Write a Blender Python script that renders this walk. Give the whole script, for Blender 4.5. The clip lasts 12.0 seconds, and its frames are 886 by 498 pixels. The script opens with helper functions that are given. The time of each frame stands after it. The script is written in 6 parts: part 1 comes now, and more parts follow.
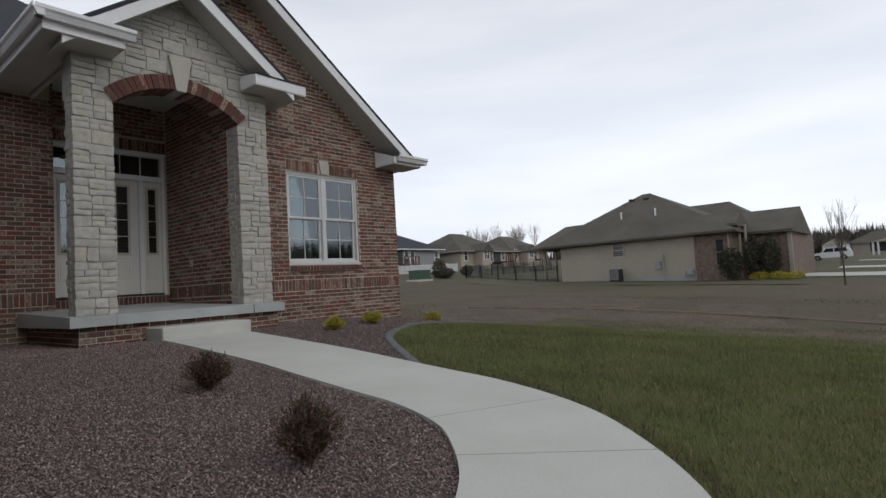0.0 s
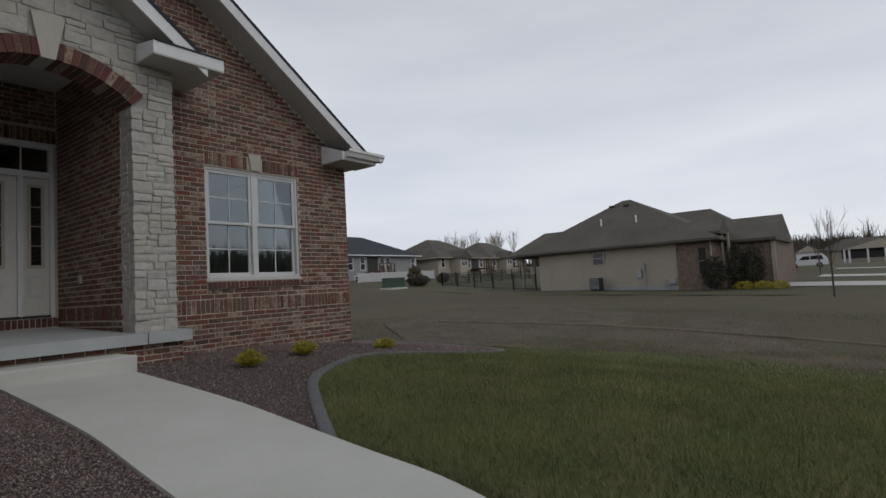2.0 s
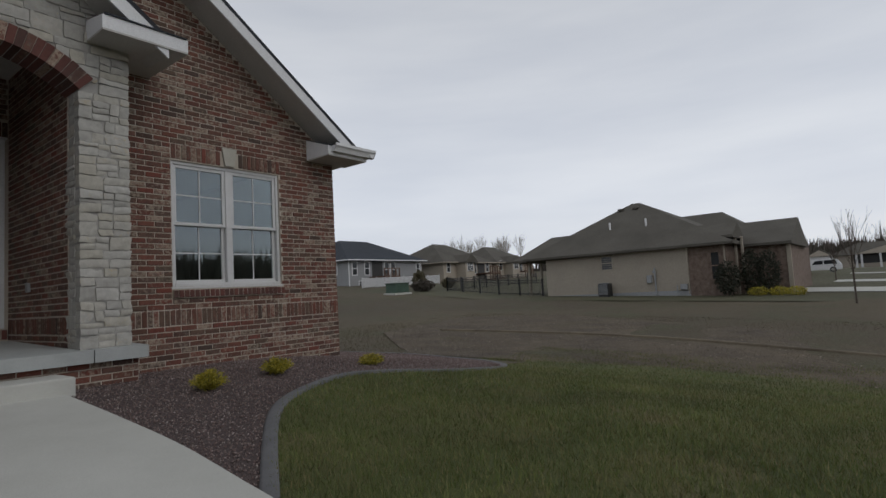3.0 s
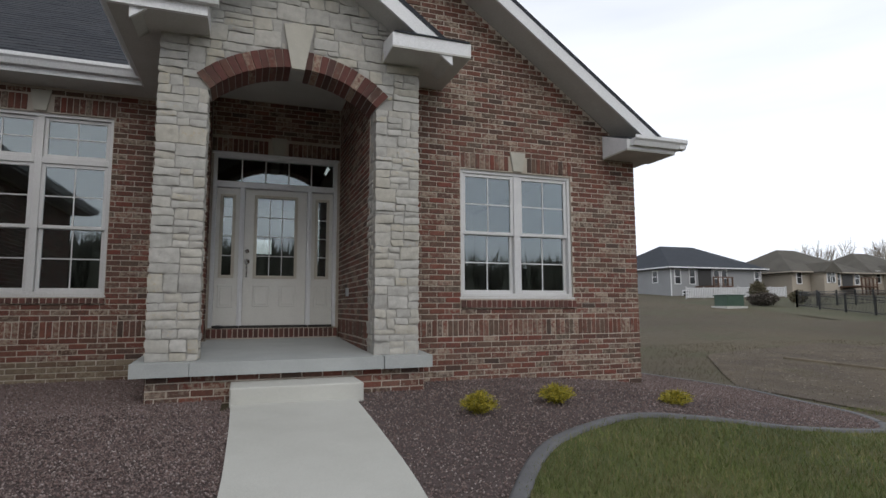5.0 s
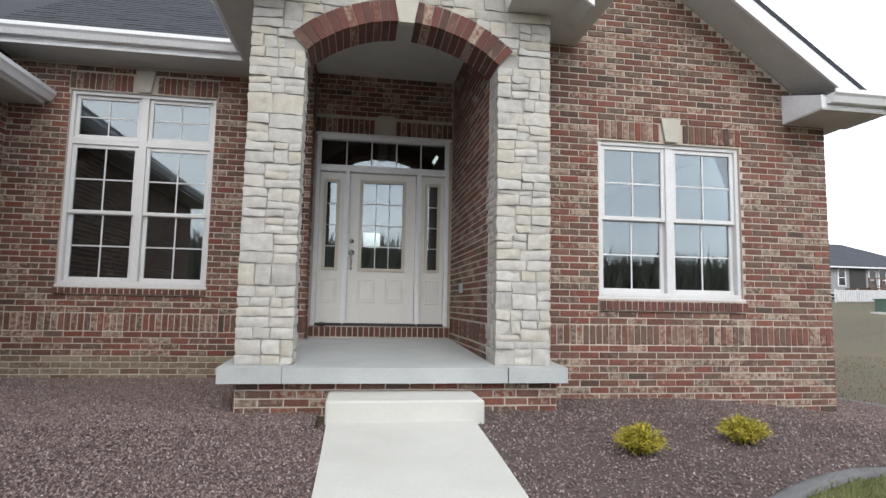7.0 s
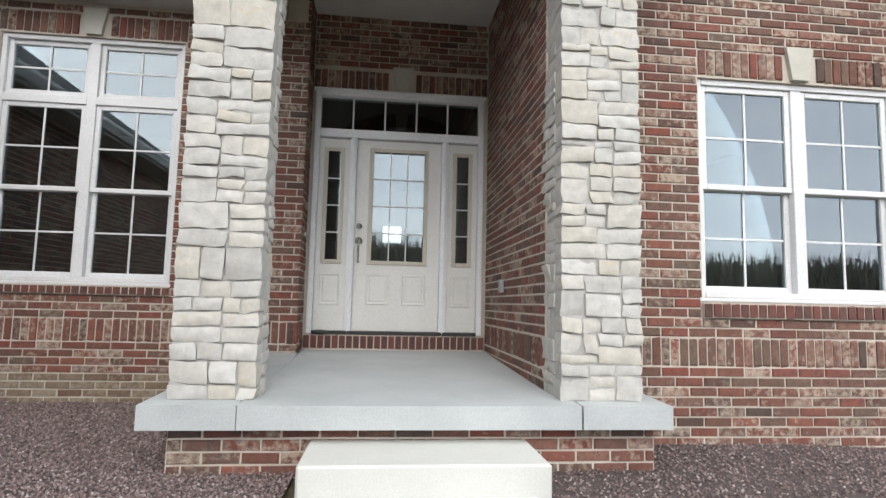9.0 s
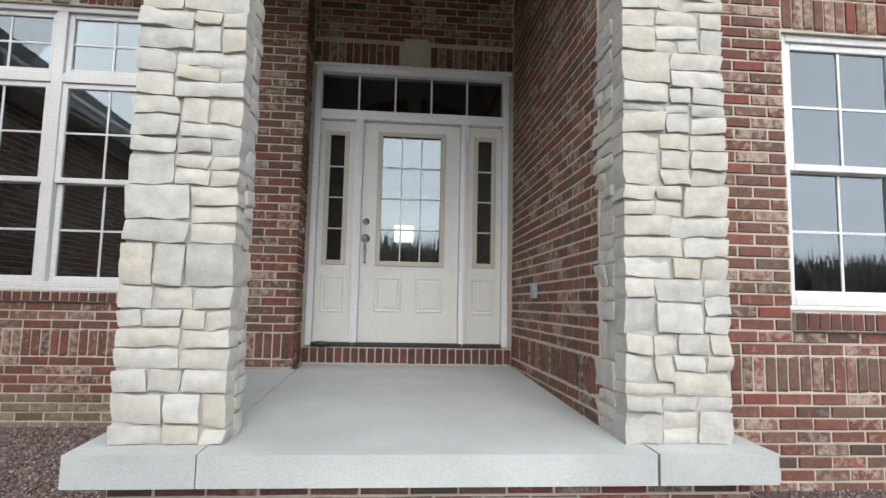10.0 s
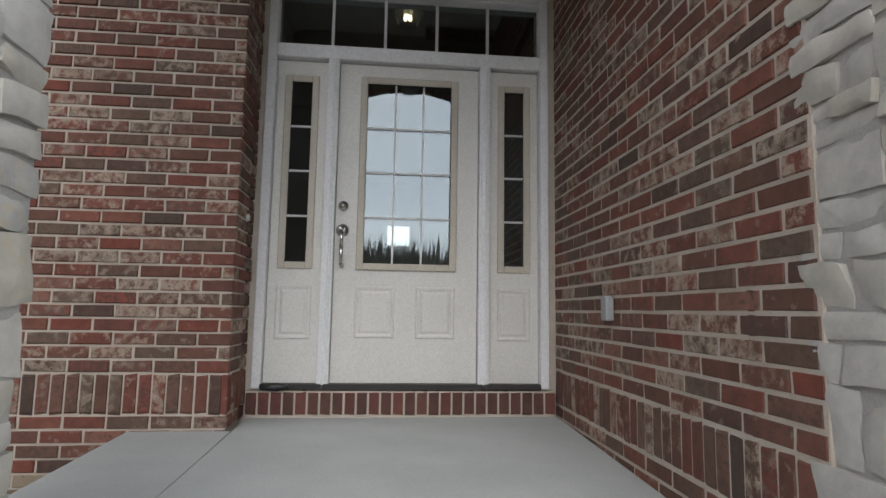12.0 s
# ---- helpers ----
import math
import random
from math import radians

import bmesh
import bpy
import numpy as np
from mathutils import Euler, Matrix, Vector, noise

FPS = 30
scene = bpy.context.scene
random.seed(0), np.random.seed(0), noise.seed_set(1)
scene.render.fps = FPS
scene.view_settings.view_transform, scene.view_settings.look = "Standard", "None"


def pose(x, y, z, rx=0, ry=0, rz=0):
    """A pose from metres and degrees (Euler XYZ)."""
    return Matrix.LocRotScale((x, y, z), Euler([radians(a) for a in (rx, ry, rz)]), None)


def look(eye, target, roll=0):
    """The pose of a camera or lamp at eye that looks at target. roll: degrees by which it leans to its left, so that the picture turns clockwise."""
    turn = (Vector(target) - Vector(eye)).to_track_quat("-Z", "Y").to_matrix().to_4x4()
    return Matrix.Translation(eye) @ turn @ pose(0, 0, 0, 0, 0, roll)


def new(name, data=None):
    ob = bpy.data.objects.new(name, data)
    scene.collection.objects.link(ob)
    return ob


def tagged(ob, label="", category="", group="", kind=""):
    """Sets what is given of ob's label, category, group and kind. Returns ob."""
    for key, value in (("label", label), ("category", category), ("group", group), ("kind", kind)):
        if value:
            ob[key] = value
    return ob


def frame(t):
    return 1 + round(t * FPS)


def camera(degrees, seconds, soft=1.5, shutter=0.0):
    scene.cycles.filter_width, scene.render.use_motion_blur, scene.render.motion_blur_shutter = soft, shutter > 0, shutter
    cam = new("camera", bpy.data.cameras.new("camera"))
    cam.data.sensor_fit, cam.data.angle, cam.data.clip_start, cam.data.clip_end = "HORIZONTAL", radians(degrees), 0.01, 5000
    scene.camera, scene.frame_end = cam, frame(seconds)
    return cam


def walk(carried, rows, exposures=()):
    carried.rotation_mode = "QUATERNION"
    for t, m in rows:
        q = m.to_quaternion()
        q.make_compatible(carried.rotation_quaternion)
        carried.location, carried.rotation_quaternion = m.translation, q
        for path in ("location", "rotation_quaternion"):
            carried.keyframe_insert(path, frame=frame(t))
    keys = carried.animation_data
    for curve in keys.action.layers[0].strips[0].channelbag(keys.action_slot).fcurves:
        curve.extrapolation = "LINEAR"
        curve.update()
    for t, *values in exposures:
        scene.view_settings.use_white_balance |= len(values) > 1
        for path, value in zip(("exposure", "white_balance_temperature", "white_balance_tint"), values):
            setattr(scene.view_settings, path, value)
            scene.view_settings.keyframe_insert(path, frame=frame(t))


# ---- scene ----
cam = camera(77.0, 12.0)
PATH = [
    (0, (0.183, -0.012, 0.898), (1.719, 1.262, 1.018), -3.4),
    (0.5, (0.537, 0.164, 0.948), (2.076, 1.436, 1.074), -3.3),
    (1, (0.894, 0.382, 1.032), (2.447, 1.636, 1.16), -3.3),
    (1.5, (1.33, 0.572, 1.067), (2.903, 1.801, 1.199), -3.3),
    (2, (1.765, 0.791, 1.09), (3.347, 2.006, 1.226), -3.3),
    (2.5, (2.188, 1.023, 1.129), (3.773, 2.234, 1.271), -3.4),
    (2.7, (2.348, 1.111, 1.129), (3.932, 2.324, 1.275), -3.4),
    (4.3, (3.443, 1.577, 1.276), (4.567, 3.221, 1.464), -1.7),
    (4.5, (3.47, 1.647, 1.286), (4.447, 3.381, 1.478), -1.3),
    (5, (3.476, 1.774, 1.269), (4.143, 3.647, 1.477), -0.2),
    (5.5, (3.468, 1.907, 1.256), (3.936, 3.84, 1.468), 0.6),
    (6, (3.474, 2.206, 1.279), (3.833, 4.163, 1.477), 1.0),
    (6.5, (3.49, 2.545, 1.308), (3.809, 4.51, 1.503), 1.1),
    (7, (3.588, 2.925, 1.298), (3.888, 4.893, 1.492), 1.1),
    (7.2, (3.633, 3.084, 1.292), (3.927, 5.053, 1.485), 1.1),
    (9, (3.757, 4.591, 1.315), (3.969, 6.57, 1.51), 1.3),
    (9.5, (3.771, 4.994, 1.338), (3.945, 6.977, 1.53), 1.2),
    (10, (3.771, 5.384, 1.368), (3.94, 7.367, 1.565), 1.2),
    (10.5, (3.765, 5.775, 1.41), (3.957, 7.757, 1.618), 1.15),
    (11, (3.734, 6.148, 1.453), (3.923, 8.128, 1.659), 1.1),
    (11.5, (3.767, 6.559, 1.455), (3.955, 8.538, 1.673), 1.1),
    (12, (3.796, 6.98, 1.459), (3.984, 8.959, 1.68), 0.9),
]
EXPOSURES = [(0.0, -0.06), (1.0, -0.2), (2.5, -0.49), (4.5, -0.15), (5.5, 0.7), (6.0, 0.86), (6.5, 1.13), (7.0, 1.38), (9.0, 1.7), (10.0, 1.68), (11.2, 1.6), (12.0, 1.38)]
walk(cam, [(t, look(eye, target, roll)) for t, eye, target, roll in PATH], EXPOSURES)


# ---------------------------------------------------------------- light
world = bpy.data.worlds.new("overcast")
scene.world = world
world.use_nodes = True
wn, wl = world.node_tree.nodes, world.node_tree.links
wn.clear()
w_out, w_bg = wn.new("ShaderNodeOutputWorld"), wn.new("ShaderNodeBackground")
w_sky = wn.new("ShaderNodeTexSky")
w_sky.sky_type, w_sky.sun_disc = "NISHITA", False
w_sky.sun_elevation, w_sky.sun_rotation = radians(38), radians(200)
w_sky.air_density, w_sky.dust_density = 1.0, 4.0
w_dim = wn.new("ShaderNodeMix")
w_dim.data_type, w_dim.blend_type = "RGBA", "MULTIPLY"
w_dim.inputs[0].default_value = 1.0
w_dim.inputs[7].default_value = (0.09, 0.09, 0.09, 1)
w_mix = wn.new("ShaderNodeMix")
w_mix.data_type = "RGBA"
w_mix.inputs[0].default_value = 0.9
w_co, w_map, w_noise, w_ramp = (wn.new("ShaderNodeTexCoord"), wn.new("ShaderNodeMapping"), wn.new("ShaderNodeTexNoise"), wn.new("ShaderNodeValToRGB"))
w_map.inputs["Scale"].default_value = (1.2, 1.2, 7.0)
w_noise.inputs["Scale"].default_value = 1.6
w_noise.inputs["Detail"].default_value = 5
w_ramp.color_ramp.elements[0].position, w_ramp.color_ramp.elements[0].color = 0.3, (0.70, 0.74, 0.82, 1)
w_ramp.color_ramp.elements[1].position, w_ramp.color_ramp.elements[1].color = 0.7, (0.84, 0.87, 0.925, 1)
wl.new(w_co.outputs["Generated"], w_map.inputs["Vector"])
wl.new(w_map.outputs[0], w_noise.inputs["Vector"])
wl.new(w_noise.outputs[0], w_ramp.inputs[0])
wl.new(w_sky.outputs[0], w_dim.inputs[6])
wl.new(w_dim.outputs[2], w_mix.inputs[6])
wl.new(w_ramp.outputs[0], w_mix.inputs[7])
wl.new(w_mix.outputs[2], w_bg.inputs[0])
wl.new(w_bg.outputs[0], w_out.inputs[0])
w_sep, w_fade = wn.new("ShaderNodeSeparateXYZ"), wn.new("ShaderNodeMapRange")
w_fade.inputs[1].default_value, w_fade.inputs[2].default_value, w_fade.inputs[3].default_value, w_fade.inputs[4].default_value = 0.15, 0.85, 1.35, 0.72
wl.new(w_co.outputs["Generated"], w_sep.inputs[0])
wl.new(w_sep.outputs[2], w_fade.inputs[0])
wl.new(w_fade.outputs[0], w_bg.inputs[1])
sun = new("sun", bpy.data.lights.new("sun", "SUN"))
sun.data.energy, sun.data.angle, sun.data.color = 0.5, radians(30), (1.0, 0.96, 0.9)
sun.matrix_world = look((6, -20, 24), (4, 6, 0))


# ---------------------------------------------------------------- materials
def nodes_of(name, rough=0.8, metal=0.0):
    m = bpy.data.materials.new(name)
    m.use_nodes = True
    n, l = m.node_tree.nodes, m.node_tree.links
    b = n["Principled BSDF"]
    b.inputs["Roughness"].default_value, b.inputs["Metallic"].default_value = rough, metal
    return m, n, l, b


def ramp_node(n, stops):
    r = n.new("ShaderNodeValToRGB")
    while len(r.color_ramp.elements) < len(stops):
        r.color_ramp.elements.new(0.5)
    for e, (p, c) in zip(r.color_ramp.elements, stops):
        e.position, e.color = p, (*c, 1)
    return r


def noise_node(n, l, scale, detail=4, rough=0.6, stretch=None):
    geo, tex = n.new("ShaderNodeNewGeometry"), n.new("ShaderNodeTexNoise")
    tex.inputs["Scale"].default_value, tex.inputs["Detail"].default_value, tex.inputs["Roughness"].default_value = scale, detail, rough
    if stretch:
        mp = n.new("ShaderNodeMapping")
        mp.inputs["Scale"].default_value = stretch
        l.new(geo.outputs["Position"], mp.inputs["Vector"])
        l.new(mp.outputs[0], tex.inputs["Vector"])
    else:
        l.new(geo.outputs["Position"], tex.inputs["Vector"])
    return tex


def mix_node(n, l, fac, a, b, mode="MIX"):
    m = n.new("ShaderNodeMix")
    m.data_type, m.blend_type = "RGBA", mode
    for sock, v in ((m.inputs[0], fac), (m.inputs[6], a), (m.inputs[7], b)):
        if isinstance(v, (int, float)):
            sock.default_value = v
        elif isinstance(v, tuple):
            sock.default_value = (*v, 1)
        else:
            l.new(v, sock)
    return m.outputs[2]


def bump_node(n, l, b, height, strength, dist=0.01):
    bm_ = n.new("ShaderNodeBump")
    bm_.inputs["Strength"].default_value, bm_.inputs["Distance"].default_value = strength, dist
    l.new(height, bm_.inputs["Height"])
    l.new(bm_.outputs[0], b.inputs["Normal"])


def plain(name, c0, c1, scale=6.0, fine=90.0, rough=0.8, bump=0.2, metal=0.0, stretch=None, dist=0.004):
    """Two tones mixed by a broad noise, a fine grain and relief."""
    m, n, l, b = nodes_of(name, rough, metal)
    t1, t2 = noise_node(n, l, scale, stretch=stretch), noise_node(n, l, fine, 3)
    r1 = ramp_node(n, [(0.3, c0), (0.7, c1)])
    l.new(t1.outputs[0], r1.inputs[0])
    r2 = ramp_node(n, [(0.3, (0.82, 0.82, 0.82)), (0.7, (1.0, 1.0, 1.0))])
    l.new(t2.outputs[0], r2.inputs[0])
    l.new(mix_node(n, l, 1.0, r1.outputs[0], r2.outputs[0], "MULTIPLY"), b.inputs["Base Color"])
    if bump:
        bump_node(n, l, b, t2.outputs[0], bump, dist)
    return m


def pieces(name, tones, own, smear=None, smear_at=0.6, rough=0.85, bump=0.5, scale=14.0, fine=120.0, dist=0.004, fleck=None, streak=0.72):
    """A material whose tone changes from piece to piece; own: pieces are objects, else islands of one mesh."""
    m, n, l, b = nodes_of(name, rough)
    if own:
        src = n.new("ShaderNodeObjectInfo").outputs["Random"]
    else:
        src = n.new("ShaderNodeNewGeometry").outputs["Random Per Island"]
    r = ramp_node(n, [(i / max(1, len(tones) - 1), c) for i, c in enumerate(tones)])
    l.new(src, r.inputs[0])
    t1, t2 = noise_node(n, l, scale, 5, 0.65), noise_node(n, l, fine, 3)
    g = ramp_node(n, [(0.3, (streak, streak, streak)), (0.7, (1.05, 1.05, 1.05))])
    l.new(t1.outputs[0], g.inputs[0])
    col = mix_node(n, l, 1.0, r.outputs[0], g.outputs[0], "MULTIPLY")
    if smear:
        t3 = noise_node(n, l, scale * 1.7, 4, 0.7)
        add = n.new("ShaderNodeMath")
        add.operation = "MULTIPLY_ADD"
        add.inputs[1].default_value, add.inputs[2].default_value = 17.3, 0.0
        l.new(src, add.inputs[0])
        fr = n.new("ShaderNodeMath")
        fr.operation = "FRACT"
        l.new(add.outputs[0], fr.inputs[0])
        sm = n.new("ShaderNodeMath")
        sm.operation = "MULTIPLY_ADD"
        sm.inputs[1].default_value = 0.34
        l.new(fr.outputs[0], sm.inputs[0])
        l.new(t3.outputs[0], sm.inputs[2])
        sr = ramp_node(n, [(smear_at, (0, 0, 0)), (smear_at + 0.16, (0.85, 0.85, 0.85))])
        l.new(sm.outputs[0], sr.inputs[0])
        col = mix_node(n, l, sr.outputs[0], col, smear)
    if fleck:
        t4 = noise_node(n, l, scale * 3.4, 3, 0.6)
        f4 = n.new("ShaderNodeMath")
        f4.operation = "MULTIPLY_ADD"
        f4.inputs[1].default_value = 0.16
        l.new(src, f4.inputs[0])
        l.new(t4.outputs[0], f4.inputs[2])
        fr4 = ramp_node(n, [(0.64, (0, 0, 0)), (0.73, (0.6, 0.6, 0.6))])
        l.new(f4.outputs[0], fr4.inputs[0])
        col = mix_node(n, l, fr4.outputs[0], col, fleck)
    l.new(col, b.inputs["Base Color"])
    bump_node(n, l, b, t1.outputs[0], bump, dist)
    return m


BRICK_TONES = [(0.195, 0.055, 0.037), (0.11, 0.062, 0.044), (0.215, 0.078, 0.053), (0.135, 0.062, 0.044), (0.19, 0.059, 0.041), (0.115, 0.082, 0.058), (0.235, 0.108, 0.078), (0.08, 0.052, 0.04), (0.175, 0.055, 0.039), (0.135, 0.092, 0.066), (0.215, 0.066, 0.046)]
M_BRICK = pieces("tumbled brick", BRICK_TONES, True, (0.37, 0.30, 0.235), 0.72, fleck=(0.055, 0.04, 0.034), streak=0.62)
M_BRICKS = pieces("tumbled bricks", BRICK_TONES, False, (0.37, 0.30, 0.235), 0.72, fleck=(0.055, 0.04, 0.034), streak=0.62)
M_MUDBRICK = pieces("mud-splashed brick", [(0.15, 0.10, 0.065), (0.19, 0.14, 0.095), (0.13, 0.075, 0.05), (0.21, 0.165, 0.115)], True, (0.26, 0.215, 0.155), 0.62)
DARK_TONES = [(0.109, 0.040, 0.032), (0.145, 0.051, 0.040), (0.079, 0.038, 0.031), (0.128, 0.055, 0.042)]
M_ROWLOCK = pieces("rowlock brick", DARK_TONES, True)
STONE_TONES = [(0.455, 0.445, 0.412), (0.395, 0.385, 0.358), (0.495, 0.482, 0.45), (0.445, 0.42, 0.36), (0.47, 0.46, 0.43)]
M_STONE = pieces("split limestone", STONE_TONES, True, (0.44, 0.375, 0.26), 0.86, 0.9, 0.55, 16.0, 70.0, 0.009, streak=0.8)
M_MORTAR = plain("mortar", (0.44, 0.385, 0.32), (0.54, 0.48, 0.41), 5, 150)
M_STONE_MORTAR = plain("stone mortar", (0.34, 0.33, 0.31), (0.42, 0.41, 0.385), 5, 150)
M_KEY = plain("cast stone", (0.46, 0.44, 0.38), (0.52, 0.50, 0.44), 7, 160, 0.85)
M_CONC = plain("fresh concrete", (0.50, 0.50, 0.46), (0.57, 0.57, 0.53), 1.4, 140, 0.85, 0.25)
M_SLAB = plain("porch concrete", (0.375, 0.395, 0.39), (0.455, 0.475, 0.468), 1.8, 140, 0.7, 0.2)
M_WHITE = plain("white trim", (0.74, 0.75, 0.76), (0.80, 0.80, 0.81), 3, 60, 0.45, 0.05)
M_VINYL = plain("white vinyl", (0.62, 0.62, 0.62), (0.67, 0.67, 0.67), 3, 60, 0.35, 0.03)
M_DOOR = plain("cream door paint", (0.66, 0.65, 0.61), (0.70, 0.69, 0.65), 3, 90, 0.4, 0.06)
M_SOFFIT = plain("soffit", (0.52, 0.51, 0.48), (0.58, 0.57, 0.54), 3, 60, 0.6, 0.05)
M_ROOF = pieces("charcoal shingles", [(0.020, 0.024, 0.032), (0.035, 0.039, 0.048), (0.027, 0.03, 0.038), (0.045, 0.048, 0.055)], False, None, 0.6, 0.95, 0.6, 30, 160)
# bronze fittings, and the flat panels painted as shade on the far porches
M_DARK = plain("dark bronze", (0.02, 0.018, 0.016), (0.03, 0.027, 0.025), 6, 80, 0.5)
M_ROOM = plain("beige room paint", (0.20, 0.18, 0.155), (0.24, 0.22, 0.19), 2, 50, 0.8)
M_WOODFLOOR = plain("dark floor", (0.10, 0.06, 0.04), (0.14, 0.09, 0.06), 3, 50, 0.4)
M_NICKEL = plain("brushed nickel", (0.55, 0.54, 0.52), (0.62, 0.61, 0.59), 8, 120, 0.25, 0.02, 1.0)
M_GREY = plain("grey box", (0.30, 0.31, 0.32), (0.36, 0.37, 0.38), 8, 120, 0.5)
M_SOIL = plain("lot soil", (0.062, 0.045, 0.03), (0.125, 0.095, 0.06), 0.9, 11, 0.95, 0.8, dist=0.05)
M_EDGING = plain("grey edging", (0.11, 0.11, 0.115), (0.15, 0.15, 0.155), 6, 100, 0.85)


def glass_material():
    m = bpy.data.materials.new("window glass")
    m.use_nodes = True
    n, l = m.node_tree.nodes, m.node_tree.links
    n.clear()
    out, mx, tr, gl = n.new("ShaderNodeOutputMaterial"), n.new("ShaderNodeMixShader"), n.new("ShaderNodeBsdfTransparent"), n.new("ShaderNodeBsdfGlossy")
    fr = n.new("ShaderNodeFresnel")
    fr.inputs[0].default_value = 1.65
    tr.inputs[0].default_value = (0.55, 0.58, 0.56, 1)
    gl.inputs["Roughness"].default_value = 0.01
    gl.inputs["Color"].default_value = (0.86, 0.95, 1.0, 1)
    add = n.new("ShaderNodeMath")
    add.inputs[1].default_value = 0.08
    l.new(fr.outputs[0], add.inputs[0])
    l.new(add.outputs[0], mx.inputs[0])
    l.new(tr.outputs[0], mx.inputs[1])
    l.new(gl.outputs[0], mx.inputs[2])
    l.new(mx.outputs[0], out.inputs[0])
    return m


M_GLASS = glass_material()


def ground_mix(name, a, b, c, s1, s2, fine, bump, dist=0.02):
    """Three tones by two noises of different size, with a fine grain."""
    m, n, l, bs = nodes_of(name, 0.95)
    t1, t2, t3 = noise_node(n, l, s1, 5), noise_node(n, l, s2, 5, 0.7), noise_node(n, l, fine, 3, 0.7)
    r1 = ramp_node(n, [(0.38, a), (0.62, b)])
    l.new(t1.outputs[0], r1.inputs[0])
    r2 = ramp_node(n, [(0.48, (0, 0, 0)), (0.68, (1, 1, 1))])
    l.new(t2.outputs[0], r2.inputs[0])
    col = mix_node(n, l, r2.outputs[0], r1.outputs[0], c)
    r3 = ramp_node(n, [(0.25, (0.55, 0.55, 0.55)), (0.75, (1.2, 1.2, 1.2))])
    l.new(t3.outputs[0], r3.inputs[0])
    l.new(mix_node(n, l, 1.0, col, r3.outputs[0], "MULTIPLY"), bs.inputs["Base Color"])
    bump_node(n, l, bs, t3.outputs[0], bump, dist)
    return m


M_LOT = ground_mix("dormant lot grass", (0.076, 0.058, 0.034), (0.112, 0.088, 0.05), (0.078, 0.075, 0.035), 0.05, 0.35, 14, 0.8, 0.05)
M_YARD = ground_mix("yard turf", (0.078, 0.072, 0.038), (0.105, 0.096, 0.05), (0.066, 0.074, 0.032), 0.06, 0.4, 12, 0.6, 0.05)
M_LAWN = ground_mix("lawn turf", (0.07, 0.09, 0.024), (0.115, 0.13, 0.034), (0.145, 0.125, 0.055), 0.35, 1.1, 60, 0.8, 0.03)
M_BED = ground_mix("gravel ground", (0.085, 0.062, 0.058), (0.115, 0.085, 0.08), (0.065, 0.05, 0.048), 0.8, 25, 60, 1.0, 0.02)


# ---------------------------------------------------------------- mesh helpers
def part(name, bm, material, parent=None, label="", smooth=False):
    me = bpy.data.meshes.new(name)
    bm.normal_update()
    bm.to_mesh(me)
    bm.free()
    me.materials.append(material)
    if smooth:
        for p in me.polygons:
            p.use_smooth = True
    ob = new(name, me)
    if parent is not None:
        ob.parent = parent
        ob.matrix_parent_inverse = parent.matrix_basis.inverted()
    if label:
        ob["label"] = label
    return ob


def thing(name, label, category, at=(0, 0, 0), group="", kind=""):
    ob = new(name)
    ob.location = at
    ob.empty_display_size = 0.1
    return tagged(ob, label, category, group, kind)


def setting(ob, label="", category=""):
    return tagged(ob, label, category, "", "structure")


def box(bm, lo, hi, bevel=0.0):
    lo, hi = Vector(lo), Vector(hi)
    g = bmesh.ops.create_cube(bm, size=1.0, matrix=Matrix.Translation((lo + hi) / 2) @ Matrix.Diagonal((*(hi - lo), 1)))
    if bevel:
        es = list({e for v in g["verts"] for e in v.link_edges})
        bmesh.ops.bevel(bm, geom=es, offset=bevel, segments=1, affect="EDGES")
    return bm


def boxes(*pairs, bevel=0.0):
    bm = bmesh.new()
    for lo, hi in pairs:
        box(bm, lo, hi, bevel)
    return bm


def prism(bm, poly, fa, fb):
    """A solid between two copies of a polygon of (u, v); fa and fb turn (u, v) into places."""
    a, b = [bm.verts.new(fa(*p)) for p in poly], [bm.verts.new(fb(*p)) for p in poly]
    n = len(poly)
    fs = [bm.faces.new(a), bm.faces.new(b[::-1])]
    for i in range(n):
        fs.append(bm.faces.new((a[i], b[i], b[(i + 1) % n], a[(i + 1) % n])))
    bmesh.ops.recalc_face_normals(bm, faces=fs)
    return bm


def prism_xz(poly, y0, y1, bm=None):
    return prism(bm or bmesh.new(), poly, lambda u, v: (u, y0, v), lambda u, v: (u, y1, v))


def prism_yz(poly, x0, x1, bm=None):
    return prism(bm or bmesh.new(), poly, lambda u, v: (x0, u, v), lambda u, v: (x1, u, v))


def rod(bm, a, b, ra, rb=None, sides=8):
    a, b = Vector(a), Vector(b)
    d = b - a
    bmesh.ops.create_cone(bm, cap_ends=True, segments=sides, radius1=ra, radius2=ra if rb is None else rb, depth=d.length,
                          matrix=Matrix.Translation((a + b) / 2) @ d.to_track_quat("Z", "Y").to_matrix().to_4x4())
    return bm


# ---------------------------------------------------------------- ground
def ease(a, b, x):
    u = min(1.0, max(0.0, (x - a) / (b - a)))
    return u * u * (3 - 2 * u)


def ground_z(x, y):
    near = 0.33 - 0.08 * (7.2 - min(7.4, max(-6.0, y)))
    xs, ys = min(130.0, max(-60.0, x)), min(75.0, max(-60.0, y))
    far = -0.1 + 0.015 * (xs - 37.6) + 0.037 * (ys - 5.3) + 0.03 * max(0.0, ys - 25)
    k = ease(6.5, 14.0, x)
    z = near * (1 - k) + far * k
    return z + (ease(12, 30, y) * (far - near) * (1 - k) if x < 14 else 0.0)


